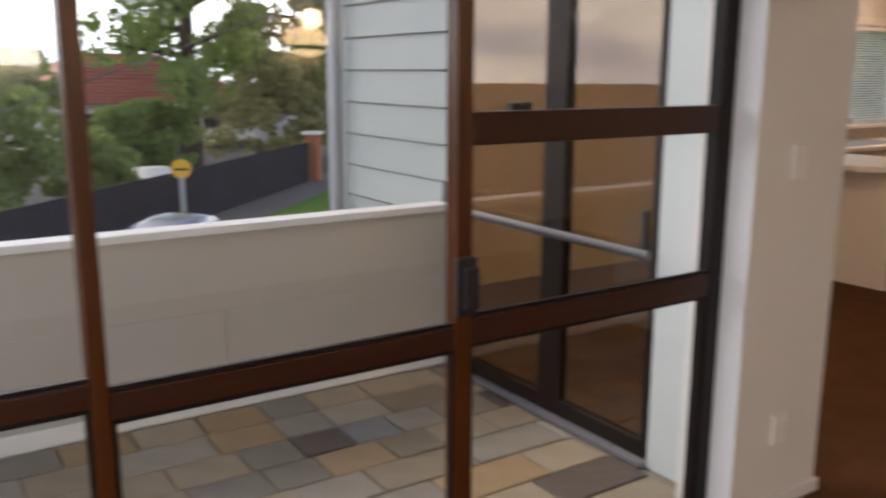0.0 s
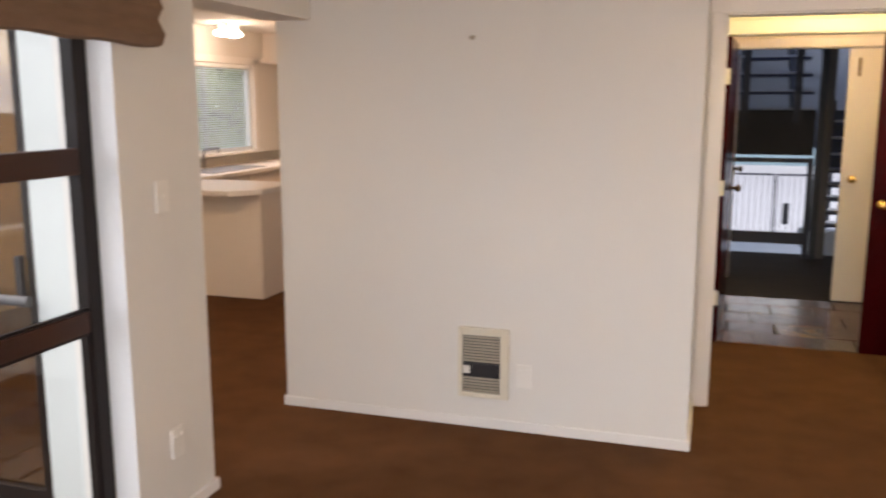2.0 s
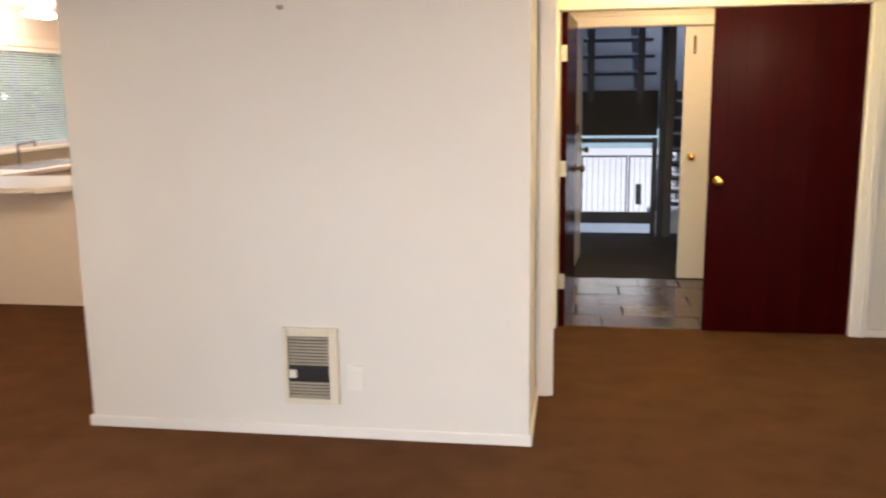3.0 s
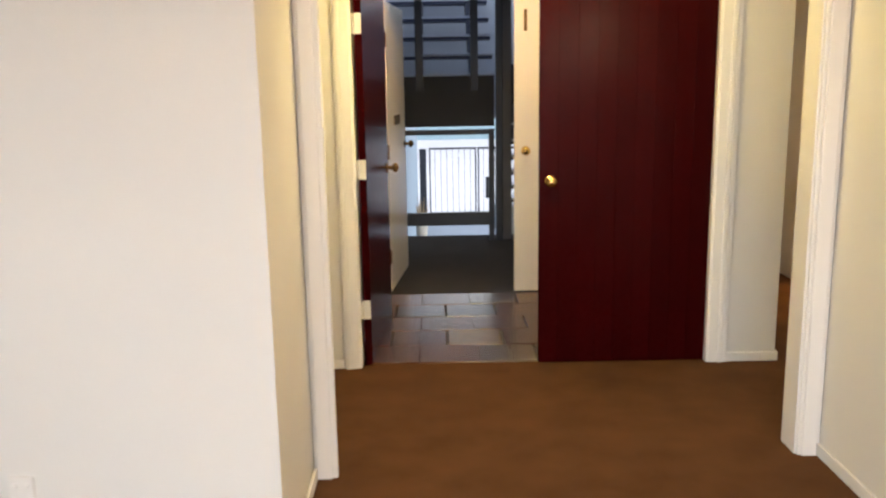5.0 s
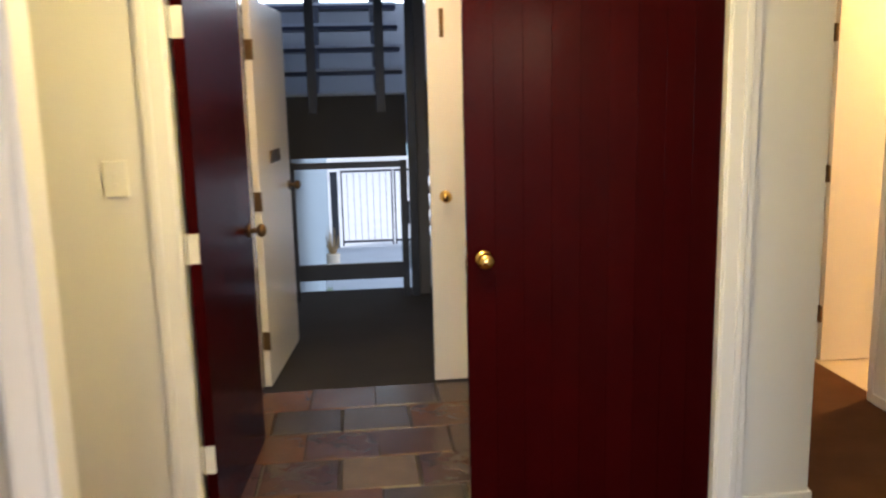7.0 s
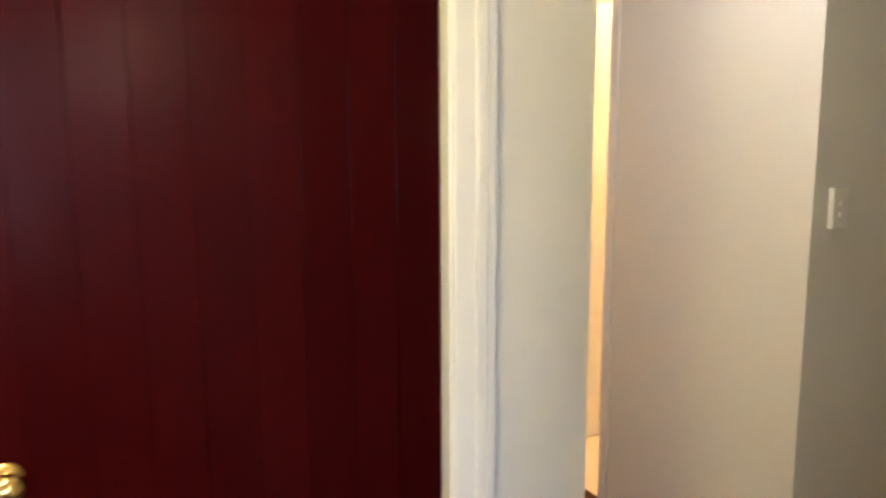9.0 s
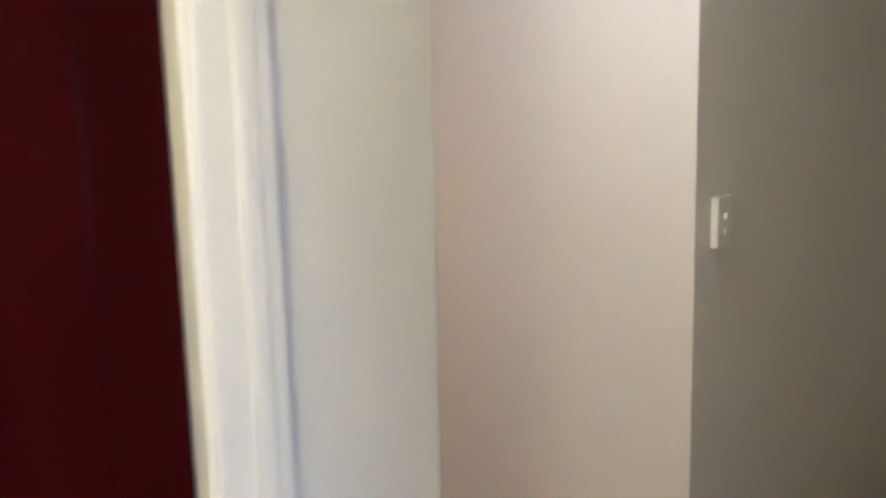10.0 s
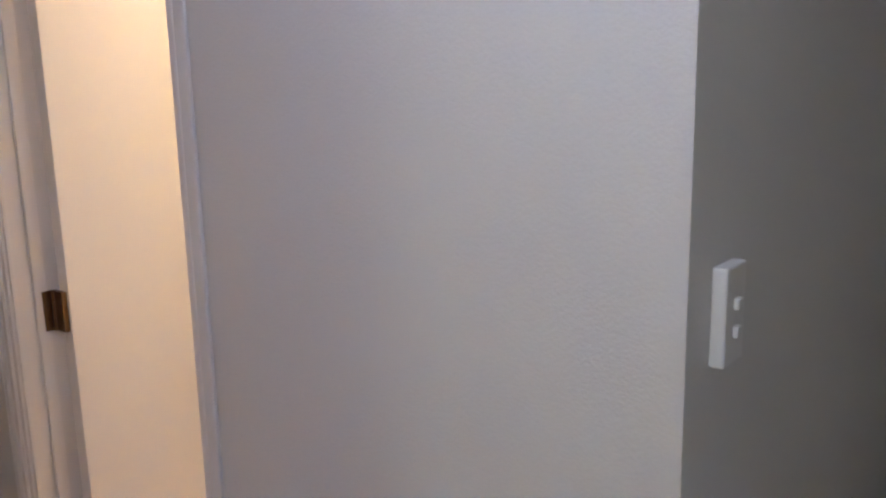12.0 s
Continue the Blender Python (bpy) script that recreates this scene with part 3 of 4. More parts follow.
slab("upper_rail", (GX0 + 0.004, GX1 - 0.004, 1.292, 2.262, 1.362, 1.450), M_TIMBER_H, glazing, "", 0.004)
for y0, y1, z0, z1 in ((-2.14, -0.68, 0.06, 0.852), (-2.14, -0.68, 0.906, 1.95), (-0.64, 0.305, 0.06, 0.846), (-0.64, 0.305, 0.900, 1.95),
                       (0.346, 1.240, 0.06, 0.810), (0.346, 1.240, 0.873, 1.95), (1.292, 2.262, 0.06, 0.818), (1.292, 2.262, 0.892, 1.362), (1.292, 2.262, 1.450, 1.95)):
    o = slab("pane", (-1.859, -1.855, y0, y1, z0, z1), M_GLASS, glazing)
    o.visible_shadow = False
bm = bmesh.new()
add_box(bm, GX1, GX1 + 0.016, 1.234, 1.298, 0.905, 1.068, 0.005)
add_cyl(bm, (GX1 + 0.016, 1.265, 1.0), (GX1 + 0.034, 1.265, 1.0), 0.012)
add_box(bm, GX1 + 0.03, GX1 + 0.042, 1.242, 1.288, 0.93, 1.045, 0.005)
part("lock", bm, M_BLACK, glazing, "black door lock and handle")
bm = bmesh.new()
add_box(bm, GX1, GX1 + 0.02, 1.40, 1.47, 1.452, 1.472, 0.003)
add_cyl(bm, (GX1 + 0.012, 1.435, 1.46), (GX1 + 0.03, 1.45, 1.475), 0.006)
part("catch", bm, M_BLACK, glazing, "black window catch")
structure(boxes("trim_window_reveal", [(-1.829, -1.731, 2.3285, 2.3295, 0, 2.018), (-1.83, -1.738, -2.2, 2.328, 2.0185, 2.0195)], M_WHITE), "white painted window reveal", "window trim")

blind = thing("roman_blind", "gathered brown fabric roman blind above the glazed doors", "blind")
bm = bmesh.new()
NY, Y0, Y1 = 90, -0.62, 2.50
prof = [(-1.728, 2.23), (-1.66, 2.23), (-1.652, 2.14), (-1.672, 2.09), (-1.646, 2.03), (-1.668, 1.985), (-1.640, 1.925), (-1.662, 1.885), (-1.636, 1.835), (-1.650, 1.80), (-1.68, 1.793), (-1.728, 1.803)]
grid = []
for i in range(NY + 1):
    y = Y0 + (Y1 - Y0) * i / NY
    sag = 0.003 * math.sin(y * 7.3) + 0.003 * math.sin(y * 17.1 + 1.0)
    grid.append([bm.verts.new((x + 0.6 * sag * (1 if z < 2.1 else 0.2) * (0 if x < -1.72 else 1), y, z + sag * (2.23 - z) / 0.37)) for x, z in prof])
for i in range(NY):
    for j in range(len(prof)):
        k = (j + 1) % len(prof)
        bm.faces.new((grid[i][j], grid[i][k], grid[i + 1][k], grid[i + 1][j]))
bm.faces.new(grid[0]), bm.faces.new(grid[-1][::-1])
part("fabric", bm, M_FABRIC, blind, smooth=False)
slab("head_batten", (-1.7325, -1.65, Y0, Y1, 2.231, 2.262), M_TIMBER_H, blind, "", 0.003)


# ---- wall lamps (seen in the glass) ----
def wall_lamp(y, z, square):
    t = thing("wall_lamp", "lit white box wall lamp" if square else "lit oval wall lamp with a dark band", "lamp")
    slab("back_plate", (2.105, 2.1245, y - 0.06, y + 0.06, z - 0.05, z + 0.05), M_WHITE, t, "", 0.003)
    if square:
        slab("shade", (2.0, 2.104, y - 0.13, y + 0.13, z - 0.075, z + 0.075), M_LAMPWHITE, t, "glowing white box shade", 0.01)
    else:
        bm = bmesh.new()
        add_ball(bm, (2.05, y, z), 0.053, 0.17, 0.105, 24, 14)
        part("shade", bm, M_LAMPGLASS, t, "glowing opal glass shade", True)
        slab("band", (1.988, 2.104, y - 0.18, y + 0.18, z - 0.05, z - 0.022), M_BRONZE, t, "dark metal band", 0.004)
    return t


wall_lamp(2.6, 1.76, False)
wall_lamp(0.7, 1.66, True)


# ---- balcony ----
structure(slab("floor_balcony", (-3.9, -1.972, -2.5, 2.49, -0.25, -0.05), M_GROUT), "mortar bed of the slate balcony floor", "floor")
parapet = structure(new("balcony_parapet"), "beige sheeted balcony wall with a white cap", "parapet")
slab("wall_sheet", (-3.86, -3.783, -2.5, 2.505, -0.25, 0.825), M_PARAPET, parapet)
for y0, y1 in ((-2.5, -0.75), (-0.745, 1.25), (1.255, 2.505)):
    slab("lower_panel", (-3.783, -3.772, y0, y1, 0.06, 0.46), M_PARAPET, parapet, "", 0.002)
slab("cap", (-3.885, -3.755, -2.52, 2.515, 0.825, 0.862), M_WHITE, parapet, "white cap", 0.006)
slab("base_strip", (-3.783, -3.768, -2.5, 2.505, -0.03, 0.055), M_WHITE, parapet, "", 0.003)
outer = structure(new("wall_outer_boards"), "pale green-grey boarded outside wall", "wall")
slab("backing", (-5.12, -3.9, 2.545, 2.6395, -4.2, 3.2), M_PARAPET, outer)
for k in range(18):
    z0 = -0.39 + k * 0.197
    x1 = -3.742 if z0 > 0.85 else -3.86
    bm = bmesh.new()
    prof = ((2.508, z0 - 0.012), (2.544, z0 - 0.012), (2.544, z0 + 0.172), (2.522, z0 + 0.172))
    ends = [[bm.verts.new((x, y, z)) for y, z in prof] for x in (-4.995, x1)]
    for i in range(4):
        j = (i + 1) % 4
        bm.faces.new((ends[0][i], ends[0][j], ends[1][j], ends[1][i]))
    bm.faces.new(ends[0][::-1]), bm.faces.new(ends[1])
    bmesh.ops.recalc_face_normals(bm, faces=bm.faces)
    part("board", bm, M_BOARD, outer)
pipe = thing("downpipe", "grey-white rainwater downpipe on the wall corner", "pipe")
tube("pipe", [(-5.055, 2.46, -4.0), (-5.055, 2.46, 3.2)], 0.04, M_POSTGREY, pipe, n=16)
slab("corner_board", (-5.20, -4.997, 2.502, 2.544, -4.0, 3.2), M_POSTPAINT, pipe, "", 0.004)
for z in (0.3, 2.1):
    slab("bracket", (-5.105, -5.005, 2.45, 2.5025, z, z + 0.03), M_POSTGREY, pipe, "", 0.002)

dg = tagged(new("window_2"), "dark-framed bronze glass door between balcony and dining room", "window", kind="structure")
for x0, x1 in ((-3.74, -3.68), (-2.99, -2.845), (-2.32, -2.272)):
    slab("stile", (x0, x1, 2.50, 2.555, -0.045, 2.05), M_DARK, dg, "", 0.004)
for x0, x1 in ((-3.68, -2.99), (-2.845, -2.32)):
    slab("sill_rail", (x0, x1, 2.50, 2.55, -0.045, 0.05), M_DARK, dg, "", 0.004)
    slab("head_rail", (x0, x1, 2.50, 2.55, 1.98, 2.05), M_DARK, dg, "", 0.004)
    o = slab("pane", (x0, x1, 2.523, 2.527, 0.05, 1.98), M_BRONZEGLASS, dg)
    o.visible_shadow = False
slab("track", (-3.74, -2.272, 2.455, 2.499, -0.046, -0.02), M_ALU, dg, "aluminium sill track", 0.003)
tube("safety_bar", [(-3.70, 2.47, 0.845), (-2.29, 2.47, 0.845)], 0.022, M_BARGREY, dg, "grey metal safety bar", 14)
slab("pull_handle", (-2.35, -2.325, 2.47, 2.4995, 0.82, 1.02), M_BLACK, dg, "black pull handle", 0.003)


# ---- kitchen ----
kw = tagged(new("window_3"), "white-framed kitchen window with a lowered venetian blind", "window", kind="structure")
for b in ((-5.09, -5.03, 6.6, 6.65, 1.04, 2.02), (-5.09, -5.03, 8.88, 8.93, 1.04, 2.02), (-5.09, -5.03, 6.65, 8.88, 1.04, 1.09), (-5.09, -5.03, 6.65, 8.88, 1.97, 2.02)):
    slab("frame", b, M_WHITE, kw, "", 0.003)
slab("mullion", (-5.085, -5.04, 7.985, 8.02, 1.09, 1.97), M_ALU, kw, "grey mullion", 0.003)
for y0, y1 in ((6.65, 7.985), (8.02, 8.88)):
    slab("pane", (-5.062, -5.058, y0, y1, 1.09, 1.97), M_GLASS, kw).visible_shadow = False
slab("sill", (-5.03, -4.93, 6.55, 9.0, 1.015, 1.045), M_TRIM, kw, "", 0.004)
structure(boxes("trim_kitchen_window", [(-4.998, -4.98, 8.93, 9.01, 1.046, 2.1), (-4.998, -4.98, 6.52, 9.01, 2.021, 2.1)], M_TRIM), "white architrave of the kitchen window", "window trim")
vb = thing("venetian_blind", "pale venetian blind, coloured blue for the daylight behind it, over the kitchen window", "blind")
slab("headrail", (-5.025, -4.985, 6.68, 8.86, 1.975, 2.01), M_WHITE, vb)
for k in range(36):
    bm = bmesh.new()
    add_box(bm, -0.012, 0.012, 6.70, 8.85, -0.0006, 0.0006)
    o = part("slat", bm, M_SLATTINT, vb)
    o.matrix_local = pose(-5.005, 0, 1.955 - k * 0.0245, 0, 38, 0)


def cabinet(name, b, label, doors, face):
    t = thing(name, label, "cabinet")
    x0, x1, y0, y1, z0, z1 = b
    slab("body", (x0, x1, y0, y1, z0 + 0.001, z1), M_LAM, t, "", 0.002)
    if not doors:
        slab("back_panel", (x0 + 0.002, x1 - 0.001, y0 - 0.012, y0 - 0.001, z0 + 0.001, z1 - 0.002), M_LAM, t, "", 0.002)
        slab("end_panel", (x1 + 0.001, x1 + 0.017, y0 - 0.012, y1, z0 + 0.001, z1 - 0.002), M_LAM, t, "", 0.002)
    for k in range(doors):
        if face == "+x":
            w = (y1 - y0) / doors
            slab("door", (x1 + 0.001, x1 + 0.018, y0 + k * w + 0.003, y0 + (k + 1) * w - 0.003, z0 + 0.09, z1 - 0.02), M_LAM, t, "", 0.002)
    return t


cabinet("peninsula_cabinet", (-4.36, -3.285, 5.98, 6.55, 0.0, 0.866), "cream laminate peninsula cabinet on the brown carpet", 0, "")
bm = bmesh.new()
ring = [(-4.995, 5.74), (-3.42, 5.74), (-3.235, 5.94), (-3.235, 6.62), (-4.995, 6.62)]
lo = [bm.verts.new((x, y, 0.868)) for x, y in ring]
hi = [bm.verts.new((x, y, 0.91)) for x, y in ring]
bm.faces.new(lo[::-1]), bm.faces.new(hi)
for i in range(len(ring)):
    j = (i + 1) % len(ring)
    bm.faces.new((lo[i], lo[j], hi[j], hi[i]))
bmesh.ops.bevel(bm, geom=list(bm.edges), offset=0.006, segments=2, affect="EDGES")
tagged(part("peninsula_worktop", bm, M_TOP), "pale worktop with a cut corner, overhanging the peninsula", "worktop")
cabinet("peninsula_cabinet", (-4.99, -4.38, 5.98, 6.55, 0.0, 0.866), "cream laminate peninsula cabinet against the window wall", 0, "")
for k in range(3):
    cabinet("base_cabinet", (-4.99, -4.42, 6.64 + k * 1.1, 7.735 + k * 1.1, 0.0, 0.866), "cream base cabinet under the kitchen window", 2, "+x")
slab("kitchen_worktop", (-4.995, -4.36, 6.63, 9.98, 0.868, 0.906), M_TOP, None, "", 0.006)
tagged(bpy.data.objects["kitchen_worktop"], "pale worktop along the window wall", "worktop")
tagged(slab("splashback", (-4.998, -4.985, 6.63, 9.98, 0.907, 1.012), M_SPLASH, None, "", 0.002), "grey tiled upstand under the window", "splashback")
sink = thing("kitchen_sink", "stainless steel sink set in the worktop", "sink")
boxes("rim", [(-4.88, -4.45, 7.2, 8.2, 0.907, 0.913)], M_ALU, sink, "", 0.002)
tube("tap", [(-4.9, 7.7, 0.907), (-4.9, 7.7, 1.10), (-4.72, 7.7, 1.13), (-4.72, 7.7, 1.08)], 0.012, M_ALU, sink, "chrome tap")
rh = thing("range_hood", "cream range hood under the kitchen ceiling", "range hood")
bm = bmesh.new()
add_box(bm, -4.99, -3.2, 9.10, 9.995, 2.05, 2.10, 0.004)
add_box(bm, -4.99, -3.3, 9.16, 9.995, 2.10, 2.399, 0.004)
part("canopy", bm, M_LAM, rh)
ol = thing("ceiling_light", "lit twin round ceiling lights in the kitchen", "lamp")
for y in (7.72, 7.92):
    bm = bmesh.new()
    add_ball(bm, (-4.62, y, 2.29), 0.09, 0.09, 0.035, 20, 10)
    part("diffuser", bm, M_OYSTER, ol, "glowing glass bowl", True)
    bm = bmesh.new()
    add_cyl(bm, (-4.62, y, 2.29), (-4.62, y, 2.3995), 0.05, n=24)
    part("base", bm, M_WHITE, ol)


# Fittings added for the lamps out of view; none of them is seen.
def unseen_ceiling_lamp(x, y):
    t = thing("ceiling_light", "lit round glass ceiling light, added out of view", "lamp", group="round ceiling lights")
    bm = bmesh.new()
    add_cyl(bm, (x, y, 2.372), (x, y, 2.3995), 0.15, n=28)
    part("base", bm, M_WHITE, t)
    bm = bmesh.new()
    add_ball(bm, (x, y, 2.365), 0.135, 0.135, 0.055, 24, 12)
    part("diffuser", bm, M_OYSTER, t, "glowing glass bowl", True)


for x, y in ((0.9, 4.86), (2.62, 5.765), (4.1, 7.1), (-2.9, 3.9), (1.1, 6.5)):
    unseen_ceiling_lamp(x, y)

# ---- stairwell beyond the front doors ----
structure(boxes("wall_stairwell_west", [(-0.82, -0.70, 9.6, 11.8, -1.6, 5.2), (-0.82, -0.70, 7.29, 9.6, 2.4, 5.2)], M_STAIRWALL), "dark blue-grey stairwell wall", "wall")
structure(slab("wall_stairwell_east", (2.6, 2.72, 7.40, 11.8, -1.6, 5.2), M_STAIRWALL), "dark blue-grey stairwell wall", "wall")
structure(slab("wall_stairwell_north", (-0.82, 2.72, 11.8, 11.95, 1.02, 2.42), M_STAIRWALL), "blue-grey wall behind the open stair", "wall")
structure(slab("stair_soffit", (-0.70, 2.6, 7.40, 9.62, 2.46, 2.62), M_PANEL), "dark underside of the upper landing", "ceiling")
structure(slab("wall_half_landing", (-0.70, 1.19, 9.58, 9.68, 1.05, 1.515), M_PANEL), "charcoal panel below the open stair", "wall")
structure(slab("wall_entry_path", (0.12, 0.26, 10.2, 19.2, -1.6, 1.0), M_PALEWALL), "pale wall along the entrance path", "wall")
structure(slab("pavement_entry", (-0.7, 14.0, 9.36, 43.5, -1.52, -1.395), M_CONCRETE), "pale concrete entrance path", "pavement")

flight = thing("open_stair", "open-riser stair with grey treads on dark steel beams", "stair")
for k in range(9):
    y, z = 9.72 + 0.25 * k, 1.50 + 0.195 * k
    tr = slab("tread", (-0.5, 1.2, y, y + 0.27, z - 0.012, z + 0.04), M_TREADBLUE, flight, "", 0.003)
    slab("nosing", (-0.5, 1.2, y - 0.008, y - 0.0005, z + 0.018, z + 0.042), M_TREAD, tr, "pale nosing strip", 0.002)
for x in (-0.1, 0.455, 0.968):
    bm = bmesh.new()
    ps = [(9.69, 1.30), (9.69, 1.49), (11.75, 3.09), (11.75, 2.85)]
    a = [bm.verts.new((x, y, z)) for y, z in ps]
    b = [bm.verts.new((x + 0.07, y, z)) for y, z in ps]
    bm.faces.new(a), bm.faces.new(b[::-1])
    for i in range(4):
        j = (i + 1) % 4
        bm.faces.new((a[j], a[i], b[i], b[j]))
    part("beam", bm, M_STEELDARK, flight)
for x in (0.455, 0.968):
    slab("hanger", (x, x + 0.07, 9.53, 9.576, 1.39, 2.459), M_STEELDARK, flight, "", 0.003)

flight2 = thing("side_stair", "dark open-riser stair rising to the half landing", "stair")
for k in range(8):
    y, z = 11.30 - 0.22 * k, 0.12 + 0.185 * k
    tr = slab("tread", (1.40, 2.45, y, y + 0.26, z - 0.05, z), M_TREADBLUE, flight2, "", 0.003)
    slab("nosing", (1.40, 2.45, y - 0.008, y - 0.0005, z - 0.022, z + 0.002), M_TREAD, tr, "pale nosing strip", 0.002)
for x in (1.345, 2.46):
    bm = bmesh.new()
    ps = [(11.66, -0.004), (11.36, -0.004), (9.70, 1.36), (9.70, 1.62), (11.66, 0.16)]
    a = [bm.verts.new((x, y, z)) for y, z in ps]
    b = [bm.verts.new((x + 0.05, y, z)) for y, z in ps]
    bm.faces.new(a), bm.faces.new(b[::-1])
    for i in range(5):
        j = (i + 1) % 5
        bm.faces.new((a[j], a[i], b[i], b[j]))
    bmesh.ops.recalc_face_normals(bm, faces=bm.faces)
    part("stringer", bm, M_STEELDARK, flight2)
structure(slab("floor_stair_foot", (1.30, 2.6, 9.621, 11.8, -0.2, -0.005), M_CONCRETE), "pale concrete floor at the stair foot", "floor")

balu = thing("landing_rail", "dark steel railing along the landing edge", "railing")
slab("top_rail", (-0.69, 1.14, 9.30, 9.345, 0.99, 1.035), M_STEELDARK, balu, "", 0.005)
slab("bottom_rail", (-0.69, 1.14, 9.30, 9.345, 0.147, 0.268), M_STEELDARK, balu, "", 0.005)
for x in (-0.69, 0.29, 1.12):
    slab("post", (x, x + 0.05, 9.295, 9.35, -0.003, 1.04), M_STEELDARK, balu, "", 0.004)
col = thing("stair_column", "dark steel column beside the open stair", "column")
slab("shaft", (1.185, 1.25, 9.30, 9.36, -0.003, 2.459), M_STEELDARK, col, "", 0.006)
tagged(slab("stair_string", (1.255, 1.335, 9.365, 9.575, -0.003, 2.459), M_TAUPE, None, "", 0.006), "taupe painted stringer post of the stair", "column")
# dark sheet added so that the upper gaps between the treads look unlit
structure(slab("stair_gap_dark_sheet", (1.46, 2.599, 11.68, 11.79, 0.72, 1.5), M_PANEL), "charcoal sheet added to darken the gaps behind the side stair", "wall")
rail2 = thing("stair_handrail", "sloping dark handrail of the upper flight", "railing")
tube("rail", [(1.29, 9.72, 2.3), (1.29, 11.7, 3.8)], 0.02, M_STEELDARK, rail2)
tube("lower_rail", [(1.29, 9.72, 1.75), (1.29, 11.7, 3.25)], 0.02, M_STEELDARK, rail2)
tube("newel", [(1.29, 9.60, 0.95), (1.29, 9.72, 2.3)], 0.02, M_STEELDARK, rail2)
tube("newel", [(1.29, 11.68, 2.9), (1.29, 11.68, 3.8)], 0.02, M_STEELDARK, rail2)

gate = thing("entrance_gate", "thin dark steel bar gate at the entrance path", "gate")
for x0, x1 in ((0.5, 1.49), (1.52, 2.5)):
    for z in (-1.30, 0.06):
        slab("rail", (x0, x1, 19.28, 19.32, z, z + 0.04), M_STEELDARK, gate)
    for x in (x0, x1 - 0.03):
        slab("stile", (x, x + 0.03, 19.28, 19.32, -1.36, 0.10), M_STEELDARK, gate)
    n = int((x1 - x0) / 0.12)
    for k in range(1, n):
        x = x0 + (x1 - x0) * k / n
        tube("bar", [(x, 19.3, -1.26), (x, 19.3, 0.06)], 0.005, M_BARGREY, gate, n=8)
slab("gate_post", (0.30, 0.44, 19.26, 19.34, -1.394, 0.08), M_STEELDARK, gate)
slab("gate_post", (2.52, 2.6, 19.26, 19.34, -1.394, 0.2), M_STEELDARK, gate)
slab("lock_box", (1.68, 1.80, 19.23, 19.279, -0.97, -0.52), M_BLACK, gate, "black lock box")
pot = thing("planter", "tan planter with a dry grassy plant beside the path", "planter", (0.36, 17.0, -1.394))
bm = bmesh.new()
add_cyl(bm, (0, 0, 0), (0, 0, 0.32), 0.09, 0.13, 20)
part("pot", bm, M_VINYL, pot)
bm = bmesh.new()
random.seed(5)
for k in range(60):
    a, l = random.uniform(0, 6.28), random.uniform(0.2, 0.5)
    p = Vector((0.05 * math.cos(a), 0.05 * math.sin(a), 0.32))
    q = p + Vector((0.12 * math.cos(a), 0.12 * math.sin(a), l))
    s = Vector((-math.sin(a), math.cos(a), 0)) * 0.008
    bm.faces.new([bm.verts.new(v) for v in (p - s, p + s, q)])
part("leaves", bm, M_DRY, pot, "dry tan leaves")


shrub = thing("spiky_plant", "dark green spiky plant beside the entrance path", "plant", (0.45, 13.3, -1.394))
bm = bmesh.new()
for k in range(90):
    a, l, o = random.uniform(0, 6.28), random.uniform(0.25, 0.6), random.uniform(0.08, 0.28)
    p = Vector((0.04 * math.cos(a), 0.04 * math.sin(a), 0.0))
    m = p + Vector((o * 0.5 * math.cos(a), o * 0.5 * math.sin(a), l * 0.7))
    q = p + Vector((o * math.cos(a), o * math.sin(a), l))
    w = Vector((-math.sin(a), math.cos(a), 0)) * 0.012
    va = [bm.verts.new(v) for v in (p - w, p + w, m + w * 0.8, m - w * 0.8, q)]
    bm.faces.new(va[:4]), bm.faces.new((va[3], va[2], va[4]))
part("leaves", bm, M_LEAF, shrub)


# ---- outdoors ----
def ground_height(x, y):
    s = min(1.0, max(0.0, (x + 4.6) / 3.8))
    s = s * s * (3 - 2 * s)
    return -3.2 + 1.66 * s


bm = bmesh.new()
xs = [-420, -160, -80, -50, -35, -25, -15, -8, -5, -4.6, -4, -3.4, -2.8, -2, -1.4, -0.8, 1, 6, 20, 60, 160, 420]
ys = [-420, -150, -60, -25, -10, -2, 4, 10, 16, 24, 36, 60, 120, 420]
g = [[bm.verts.new((x, y, ground_height(x, y))) for y in ys] for x in xs]
for i in range(len(xs) - 1):
    for j in range(len(ys) - 1):
        bm.faces.new((g[i][j], g[i + 1][j], g[i + 1][j + 1], g[i][j + 1]))
structure(part("ground", bm, M_ROAD), "dark asphalt and ground of the street", "ground")

bm = bmesh.new()
NR = 72
low = [bm.verts.new((400 * math.cos(6.28318 * i / NR), 400 * math.sin(6.28318 * i / NR), -8)) for i in range(NR)]
top = [bm.verts.new((400 * math.cos(6.28318 * i / NR), 400 * math.sin(6.28318 * i / NR), 170)) for i in range(NR)]
for i in range(NR):
    bm.faces.new((low[i], low[(i + 1) % NR], top[(i + 1) % NR], top[i]))
structure(part("backdrop", bm, M_CLOUD), "bright overcast cloud all round the horizon", "sky")

# the street side runs along the fence: u along it, v away from the house
FO, FU = Vector((-21.5, 3.2, -3.2)), Vector((-0.716, 0.698, 0))
FV = Vector((-FU.y, FU.x, 0))
if FV.x > 0:
    FV = -FV
FM = Matrix((( FU.x, FV.x, 0, FO.x), (FU.y, FV.y, 0, FO.y), (0, 0, 1, FO.z), (0, 0, 0, 1)))


def street(ob):
    ob.matrix_world = FM
    return ob


